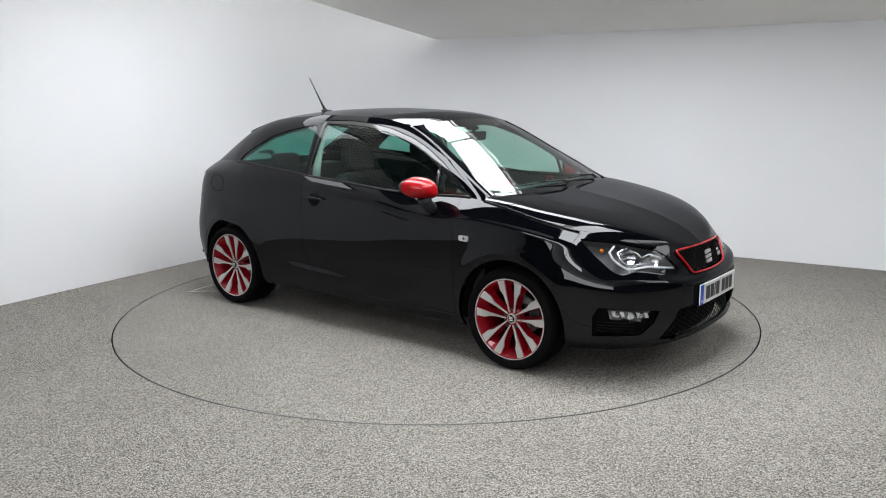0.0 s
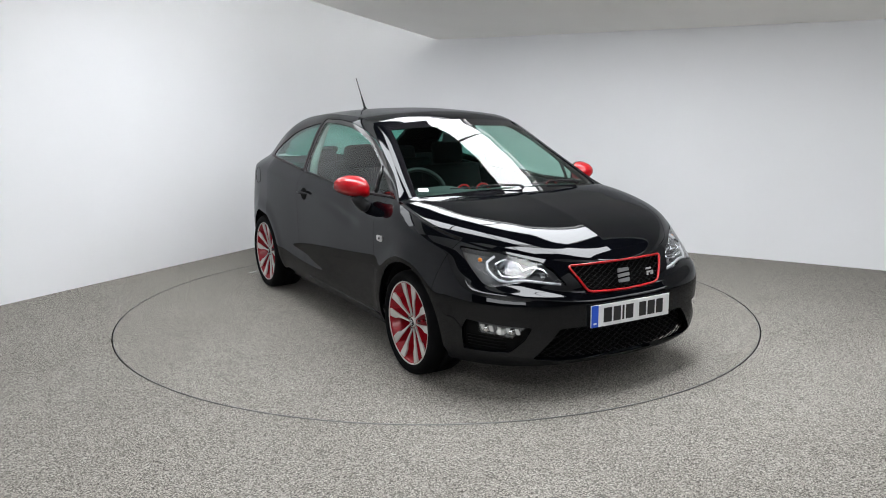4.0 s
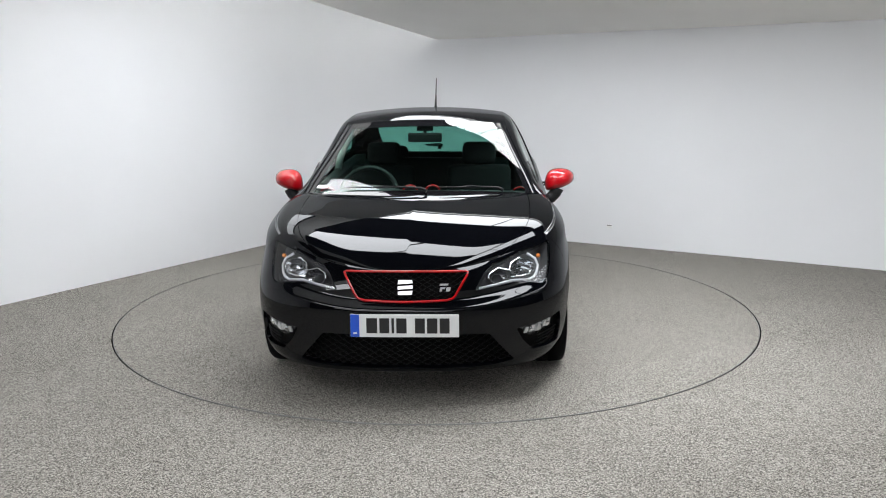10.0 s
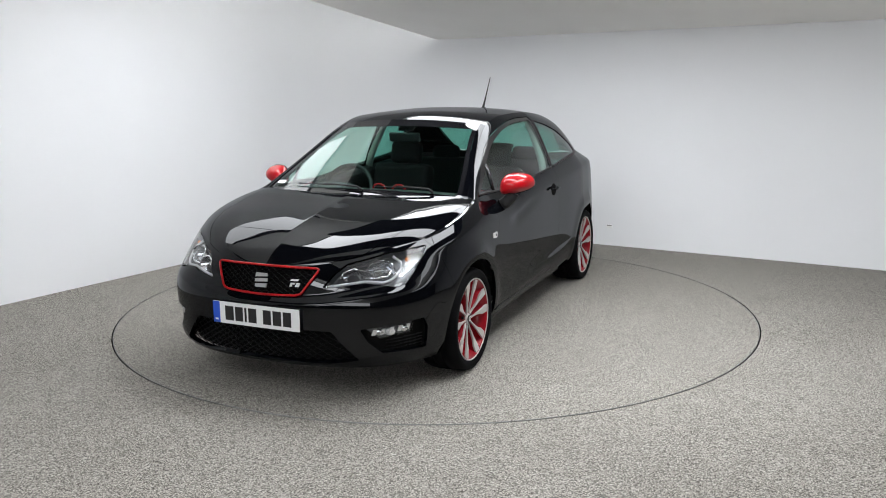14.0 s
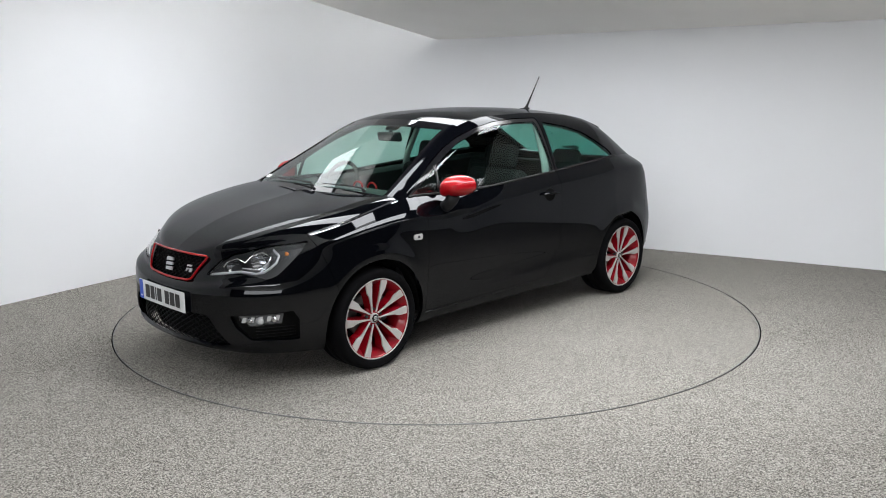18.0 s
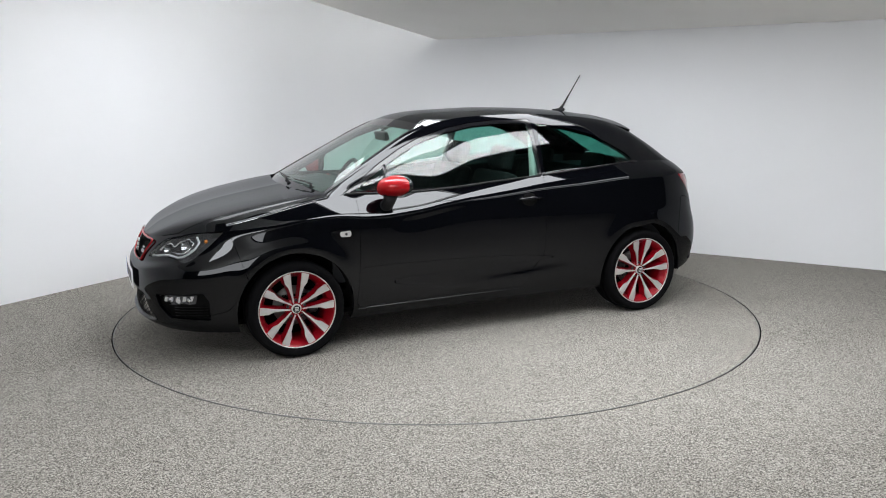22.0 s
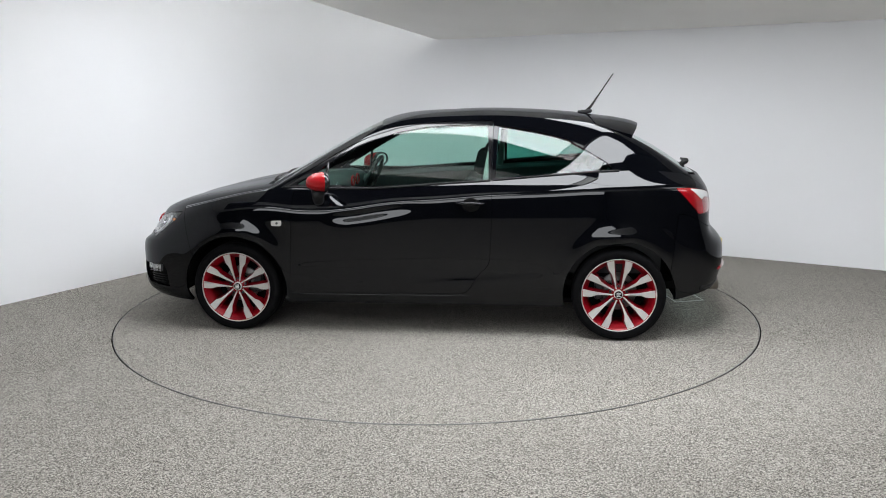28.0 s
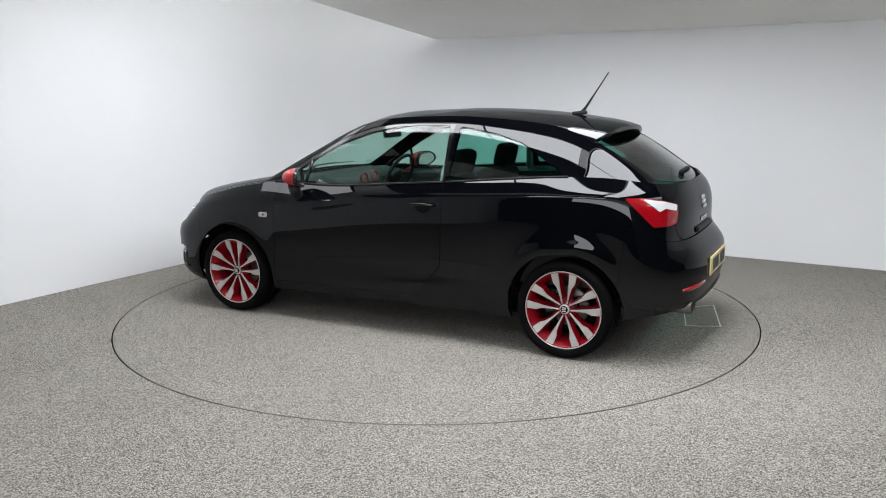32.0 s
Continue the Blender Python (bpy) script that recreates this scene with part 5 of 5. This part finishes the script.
def build_flank_bits(car, parts, side):
    name = "left" if side == 1 else "right"
    door = parts[name, "door"]
    # handle over a near-black oval that paints the shade of its hollow
    bm = bmesh.new()
    p, n = on_skin(-0.315, 0.853, 0.0, "side", side)
    m = skin_frame(p, n)
    bmesh.ops.create_uvsphere(bm, u_segments=24, v_segments=10, radius=1.0, matrix=m @ Matrix.Translation((0, -0.004, 0)) @ Matrix.Diagonal((0.056, 0.043, 0.005, 1)))
    part("handle_hollow_shade", bm, UNDER, door, "black oval standing in for the handle hollow's shade", True)
    bm = bmesh.new()
    path = [m @ Vector((s * 0.088, 0.004 + 0.004 * (1 - abs(s)), 0.012 + 0.022 * (1 - s * s) ** 0.5)) for s in np.linspace(-1, 1, 13)]
    tube(bm, path, [0.007 + 0.005 * (1 - abs(s)) for s in np.linspace(-1, 1, 13)], 10)
    part("door_handle", bm, PAINT, door, "glossy black door handle", True)
    # side repeater
    bm = bmesh.new()
    p, n = on_skin(0.935, 0.722, 0.0, "side", side)
    m = skin_frame(p, n)
    prism(bm, chamfered([(-0.034, -0.016), (0.03, -0.018), (0.036, 0.0), (0.03, 0.018), (-0.034, 0.016)], 0.012), -0.002, 0.007, lambda u, v, w: m @ Vector((u, v, w)))
    bmesh.ops.recalc_face_normals(bm, faces=bm.faces)
    rep = part("side_repeater", bm, REPEATER, parts[name, "fender"], "clear oval side repeater lamp")
    bm = bmesh.new()
    bmesh.ops.create_uvsphere(bm, u_segments=12, v_segments=6, radius=0.009, matrix=m @ Matrix.Translation((0.004, 0, 0.005)))
    part("repeater_bulb", bm, LAMPDARK, rep, "dark grey bulb behind the lens", True)
    # divider between the small front quarter light and the door window
    bm = bmesh.new()
    tube(bm, [(x, side * (cabin_y(x, z) - 0.003), z) for x, z in ((0.645, 0.945), (0.638, 0.99), (0.63, 1.04), (0.62, 1.1))], 0.0105, 6)
    part("window_divider", bm, GLOSSBLACK, door, "black window divider bar", True)
    # bright edge where the door meets the sill
    bm = bmesh.new()
    tube(bm, [(x, side * (float(half_width(np.array(x), np.array(0.25))) + 0.001), 0.252 + 0.012 * (0.86 - x) / 1.2) for x in np.linspace(0.86, -0.3, 20)], 0.0045, 8)
    part("sill_edge", bm, PAINT, car, "glossy black sill edge", True)
    # waist trim
    bm = bmesh.new()
    path = [(x, side * (float(TOP_Y(x)) + 0.001), float(TOP_Z(x)) + 0.003) for x in np.linspace(0.9, -0.43, 24)]
    tube(bm, path, 0.0065, 6)
    part("waist_seal", bm, PLASTIC, door, "black rubber waist seal", True)
    bm = bmesh.new()
    path = [(x, side * (float(TOP_Y(x)) + 0.001), float(TOP_Z(x)) + 0.003) for x in np.linspace(-0.45, -1.22, 16)]
    tube(bm, path, 0.0055, 6)
    part("waist_seal", bm, PLASTIC, parts[name, "quarter"], "black rubber waist seal", True)
    for ax in (AXLE, -AXLE):
        bm = bmesh.new()
        rows = []
        for q in np.linspace(-0.08, math.pi + 0.08, 30):
            x, z = ax + (ARCH_R + 0.004) * math.cos(q), HUB_Z + (ARCH_R + 0.004) * math.sin(q)
            rows.append([bm.verts.new((x, side * 0.5, z)), bm.verts.new((x, side * 0.795, z))])
        for a, b in zip(rows, rows[1:]):
            bm.faces.new((a[0], a[1], b[1], b[0]))
        c = [r[0] for r in rows]
        bm.faces.new(c)
        part("wheel_arch_liner", bm, UNDER, car, "black wheel arch liner", True)
    build_mirror(car, door, side)


def build_tail(car, parts):
    bumper, gate = parts["rear_bumper"], parts["tailgate"]
    # spoiler
    g = top_patch([(-1.195, 1.3685), (-1.27, 1.356), (-1.35, 1.338), (-1.385, 1.325)], [(-1.125, 0.527, 1.318), (-1.19, 0.533, 1.298), (-1.27, 0.53, 1.275), (-1.315, 0.525, 1.262)], n=24, m=40)
    k = Skin.grid(g)
    k = (k if k.n[len(k.n) // 2, 2] > 0 else k.flipped()).both()
    spoiler = k.put("roof_spoiler", PAINT, gate, "glossy black roof spoiler", depth=0.03)
    k.moved(-0.03).flipped().put("spoiler_underside", PLASTIC, spoiler, "matt black spoiler underside")
    # clear wedges in the tail lamps
    for side, name in ((1, "left"), (-1, "right")):
        lamp = parts[name, "tail"]
        line = inside(chamfered(arc([(53.0, 0.947), (44, 0.927), (36.6, 0.899), (37.6, 0.868), (43.6, 0.889), (46.6, 0.874), (50, 0.915)]), 0.006), tail_az)
        k = SHELL_N.cut(lambda v: np.where(v[:, 0] < -1.3, line(v), -1)).moved(0.0025)
        (k if side == 1 else k.mirrored()).put("reversing_lens", LED, lamp, "clear reversing lamp wedge", depth=0.002)
        bm = bmesh.new()
        tube(bm, [on_skin(a, 0.415 + 0.0008 * (48 - a), 0.001, "tail", side)[0] for a in np.linspace(22, 38, 8)], [0.006, 0.012, 0.014, 0.014, 0.014, 0.014, 0.012, 0.006], 6)
        part("rear_reflector", bm, REDLENS, bumper, "red bumper reflector strip", True)
    # plate in bars
    bm = bmesh.new()
    x = -float(tail_x(0.5)) - 0.001
    box(bm, (0.008, 0.52, 0.111), (x, 0, 0.505), (0, 0, 0), 0.002)
    plate = part("rear_number_plate", bm, PLATEYELLOW, car, "yellow rear number plate with dark bars")
    for u0, u1 in ((-0.215, -0.168), (-0.157, -0.108), (-0.097, -0.05), (-0.010, 0.039), (0.050, 0.062), (0.073, 0.120), (0.131, 0.183)):
        bm = bmesh.new()
        box(bm, (0.002, u1 - u0, 0.074), (x - 0.0055, (u0 + u1) / 2, 0.505))
        part("plate_bar", bm, INK, plate, "plain black bar")
    # badge and lettering bars
    bm = bmesh.new()
    p, n = on_skin(0.0, 0.865, 0.002, "rear")
    emblem(bm, skin_frame(p, n), 0.075, 0.008)
    part("rear_emblem", bm, SATIN, gate, "chrome angular emblem")
    for i in range(5):
        bm = bmesh.new()
        y = 0.07 - 0.035 * i
        p, n = on_skin(abs(y) + 0.001, 0.765, 0.001, "rear", 1 if y > 0 else -1)
        m = skin_frame(p, n)
        prism(bm, [(-0.012, -0.012), (0.012, -0.012), (0.012, 0.012), (-0.012, 0.012)], 0, 0.003, lambda u, v, w: m @ Vector((u, v, w)))
        part("lettering_bar", bm, CHROME, gate, "plain chrome bar")
    bm = bmesh.new()
    p, n = on_skin(0.02, 0.71, 0.002, "rear")
    box(bm, (0.02, 0.42, 0.035), (p.x, 0, 0.715), bevel=0.008)
    part("tailgate_handle", bm, PLASTIC, gate, "black tailgate grip")
    # rear wiper
    bm = bmesh.new()
    tube(bm, [(-1.70, 0.0, 1.035), (-1.735, 0.0, 1.058)], [0.016, 0.02], 10)
    tube(bm, [(-1.735, 0.028, 1.056), (-1.737, 0.0, 1.06), (-1.732, -0.06, 1.062), (-1.72, -0.13, 1.064)], [0.012, 0.018, 0.013, 0.007], 8)
    part("rear_wiper", bm, PLASTIC, gate, "black rear wiper", True)
    # round fuel flap in the right rear quarter
    bm = bmesh.new()
    ring = []
    for q in np.linspace(0, 2 * math.pi, 37)[:-1]:
        c, _ = on_skin(-1.36 + 0.085 * math.cos(q), 0.895 + 0.062 * math.sin(q), 0.0002, "side", -1)
        ring.append(c)
    tube(bm, ring, 0.0016, 5, closed=True)
    part("fuel_flap_joint", bm, UNDER, parts["right", "quarter"], "dark joint round the fuel flap", True)
    # twin exhaust
    for y in (0.40, 0.475):
        bm = bmesh.new()
        lathe(bm, [(0.03, 0.0), (0.036, 0.004), (0.037, 0.14), (0.033, 0.14), (0.032, 0.01), (0.03, 0.0)], 24)
        bmesh.ops.recalc_face_normals(bm, faces=bm.faces)
        pipe = part("exhaust_pipe", bm, STEEL, car, "brushed steel exhaust tailpipe", True)
        pipe.matrix_local = pose(-1.895, y, 0.298, 0, 0, -90)
    bm = bmesh.new()
    vs = [on_skin(a, 0.325, -0.012, "tail", s)[0] for s, r in ((1, (48, 40, 30, 20, 10)), (-1, (2, 10, 20, 30, 40, 48))) for a in r]
    tube(bm, vs, 0.022, 8)
    part("rear_valance", bm, PLASTIC, bumper, "matt black rear valance", True)


def build_top_bits(car, parts):
    bm = bmesh.new()
    box(bm, (0.1, 0.042, 0.026), (-1.035, 0, 1.398), (0, 6, 0), 0.011)
    aerial = part("aerial", bm, PLASTIC, parts["roof"], "short black roof aerial", True)
    bm = bmesh.new()
    tube(bm, [(-1.05, 0, 1.403), (-1.075, 0, 1.432), (-1.13, 0, 1.515)], [0.013, 0.009, 0.005], 8)
    tube(bm, [(-1.13, 0, 1.515), (-1.222, 0, 1.655)], [0.0045, 0.0035], 8)
    part("aerial_mast", bm, PLASTIC, aerial, "", True)
    # wipers lie along the foot of the windscreen
    for y0, y1 in ((-0.43, 0.05), (0.12, 0.5)):
        bm = bmesh.new()
        xs = lambda y: 1.09 - 0.085 * (y / 0.69) ** 2
        zs = lambda y: 0.972 - 0.006 * (y / 0.69) ** 2
        ys = np.linspace(y0, y1 - 0.05, 9)
        tube(bm, [(xs(y) - 0.034, y, zs(y) + 0.016) for y in ys], 0.0035, 6)
        wiper = part("wiper", bm, PLASTIC, parts["windscreen"], "black windscreen wiper", True)
        bm = bmesh.new()
        mid = 0.4 * y1 + 0.6 * y0
        tube(bm, [(xs(y1) - 0.004, y1, zs(y1) - 0.004), (xs(y1) - 0.012, y1 - 0.03, zs(y1) + 0.014), (xs(mid) - 0.03, mid, zs(mid) + 0.024)], [0.011, 0.0065, 0.003], 8)
        part("wiper_arm", bm, PLASTIC, wiper, "", True)
    bm = bmesh.new()
    box(bm, (0.002, 0.06, 0.03), (0.985, -0.585, 0.985), (0, -58, -12))
    part("windscreen_sticker", bm, PLATEWHITE, parts["windscreen"], "small white paper sticker")


def build_cabin(car):
    """What the windows show: dashboard, wheel, seats, inner trim."""
    bm = bmesh.new()
    prof = [(1.04, 0.93), (0.9, 0.945), (0.74, 0.935), (0.66, 0.915), (0.62, 0.87), (0.64, 0.78), (0.70, 0.62), (0.72, 0.45), (1.0, 0.45)]
    rows = []
    for y in np.linspace(-0.70, 0.70, 29):
        hump = 0.035 * math.exp(-((y + 0.36) / 0.17) ** 4)
        edge = 0.1 * (abs(y) / 0.7) ** 3
        rows.append([bm.verts.new((x - (edge if x > 0.85 else 0), y, z + (hump if 0.6 < x < 0.8 and z > 0.85 else 0) - (0.025 * (abs(y) / 0.7) ** 4))) for x, z in prof])
    for a, b in zip(rows, rows[1:]):
        for i in range(len(prof) - 1):
            bm.faces.new((a[i], a[i + 1], b[i + 1], b[i]))
    bmesh.ops.recalc_face_normals(bm, faces=bm.faces)
    dash = part("dashboard", bm, DASH, car, "dark grey moulded dashboard", True)
    for y, z in ((-0.62, 0.90), (-0.085, 0.914), (0.06, 0.914), (0.62, 0.90)):
        bm = bmesh.new()
        pts = [(0.622 - 0.01, y + 0.045 * math.cos(q), z + 0.036 * math.sin(q)) for q in np.linspace(0, 2 * math.pi, 21)[:-1]]
        tube(bm, pts, 0.007, 6, closed=True)
        part("air_vent", bm, REDTRIM, dash, "red-ringed air vent", True)
    bm = bmesh.new()
    m = pose(0.56, -0.36, 0.885, 0, -24, 0)
    tube(bm, [m @ Vector((0, 0.185 * math.cos(q), 0.185 * math.sin(q))) for q in np.linspace(0, 2 * math.pi, 41)[:-1]], 0.0145, 8, closed=True)
    wheel = part("steering_wheel", bm, PLASTIC, car, "black three-spoke steering wheel", True)
    bm = bmesh.new()
    bmesh.ops.create_uvsphere(bm, u_segments=20, v_segments=10, radius=1, matrix=m @ Matrix.Translation((0.02, 0, -0.01)) @ Matrix.Diagonal((0.035, 0.08, 0.065, 1)))
    for q in (0, 180, 270):
        r = box(bm, (0.02, 0.13, 0.035), (0, 0, 0))
        bmesh.ops.transform(bm, verts=r["verts"], matrix=m @ pose(0.02, 0, 0, q, 0, 0) @ pose(0, 0.115, 0))
    tube(bm, [m @ Vector((0.03, 0, 0)), (0.72, -0.36, 0.8)], 0.04, 10)
    part("steering_boss", bm, DASH, wheel, "", True)

    def pad(bm, size, m, bevel):
        r = bmesh.ops.create_cube(bm, size=1.0, matrix=m @ Matrix.Diagonal((*size, 1)))
        es = list({e for v in r["verts"] for e in v.link_edges})
        bmesh.ops.bevel(bm, geom=es, offset=bevel, segments=4, affect="EDGES", profile=0.6)

    for y in (-0.36, 0.36):
        bm = bmesh.new()
        pad(bm, (0.14, 0.48, 0.62), pose(-0.235, y, 0.70, 0, -17, 0), 0.06)
        seat = part("front_seat", bm, FABRIC, car, "black cloth sports seat with a tall back", True)
        bm = bmesh.new()
        pad(bm, (0.5, 0.48, 0.16), pose(0.06, y, 0.43, 0, -6, 0), 0.06)
        part("seat_cushion", bm, FABRIC, seat, "", True)
        bm = bmesh.new()
        pad(bm, (0.10, 0.25, 0.17), pose(-0.36, y, 1.085, 0, -14, 0), 0.05)
        part("headrest", bm, FABRIC, seat, "", True)
    bm = bmesh.new()
    pad(bm, (0.16, 1.22, 0.56), pose(-1.02, 0, 0.72, 0, -20, 0), 0.06)
    bench = part("rear_bench", bm, FABRIC, car, "black cloth rear bench", True)
    bm = bmesh.new()
    pad(bm, (0.48, 1.22, 0.16), pose(-0.75, 0, 0.44, 0, -6, 0), 0.06)
    part("seat_cushion", bm, FABRIC, bench, "", True)
    for y in (-0.36, 0.36):
        bm = bmesh.new()
        pad(bm, (0.09, 0.24, 0.14), pose(-1.12, y, 1.025, 0, -14, 0), 0.05)
        part("headrest", bm, FABRIC, bench, "", True)
    bm = bmesh.new()
    box(bm, (0.5, 1.15, 0.03), (-1.38, 0, 0.94), (0, 0, 0), 0.01)
    part("parcel_shelf", bm, DASH, car, "dark parcel shelf")
    bm = bmesh.new()
    pad(bm, (0.03, 0.225, 0.062), pose(0.395, 0, 1.244, 0, 12, 0), 0.014)
    mirror = part("interior_mirror", bm, PLASTIC, car, "black rear-view mirror", True)
    bm = bmesh.new()
    tube(bm, [(0.39, 0, 1.262), (0.372, 0, 1.304)], 0.012, 8)
    box(bm, (0.06, 0.11, 0.022), (0.36, 0, 1.306), (0, 28, 0), 0.008)
    part("mirror_mount", bm, PLASTIC, mirror, "", True)
    # inner trim: headliner, pillars, door cards, floor
    lining = Skin.grid(ROOF_GRID)
    lining = (lining if lining.n[len(lining.n) // 2, 2] > 0 else lining.flipped()).both()
    lining.moved(-0.026).flipped().put("headliner", HEADLINER, car, "light grey headliner")
    for side in (1, -1):
        bm = bmesh.new()
        line = [(0.98, 0.40), (0.98, 0.86), (0.85, 0.915), (0.3, 0.93), (-0.45, 0.975), (-1.2, 1.02), (-1.5, 1.0), (-1.5, 0.4)]
        prism(bm, line, 0, 0.02, lambda u, v, w: (u, side * (0.735 - 0.05 * abs(u / 1.4) ** 3 + w - 0.02), v))
        bmesh.ops.recalc_face_normals(bm, faces=bm.faces)
        part("door_card", bm, DASH, car, "dark inner door trim")
        bm = bmesh.new()
        path = [(x, side * (cabin_y(x, z) - 0.05), z) for x, z in ((-0.405, 0.95), (-0.41, 1.05), (-0.425, 1.15), (-0.44, 1.25), (-0.45, 1.31))]
        tube(bm, path, [0.028, 0.026, 0.024, 0.022, 0.02], 8)
        part("b_pillar_trim", bm, HEADLINER, car, "light grey inner pillar trim", True)
    bm = bmesh.new()
    box(bm, (2.9, 1.42, 0.04), (-0.15, 0, 0.34))
    part("cabin_floor", bm, UNDER, car)
    bm = bmesh.new()
    box(bm, (2.9, 1.3, 0.03), (0.1, 0, 0.21))
    box(bm, (0.9, 1.0, 0.03), (1.45, 0, 0.24))
    part("underbody", bm, UNDER, car, "black underbody tray")
    bm = bmesh.new()
    box(bm, (0.03, 1.0, 0.4), (0.99, 0, 0.65))
    part("bulkhead", bm, UNDER, car)


for sd in (1, -1):
    for wx in (AXLE, -AXLE):
        build_wheel(CAR, wx, sd)
    build_flank_bits(CAR, PARTS, sd)
    build_headlight(PARTS["left" if sd == 1 else "right", "lamp"], sd)
build_face(CAR, PARTS)
build_tail(CAR, PARTS)
build_top_bits(CAR, PARTS)
build_cabin(CAR)


# ---- what moves ----
def turn_rows(dx, dy):
    rows = []
    for t in range(0, 33):
        a = float(TURN(t))
        rows.append((float(t), pose(0, 0, 0, 0, 0, a) @ pose(dx, dy, 0)))
    return rows


TURN = spline((0, -39.1), (6, -71.3), (9.5, -90.2), (13, -109.1), (19, -140.85), (23, -161.8), (28, -187.65), (32, -208.2))


def motions():
    walk(CAR, turn_rows(-0.0082, -0.05))
    walk(TABLE, turn_rows(0, 0))


motions()
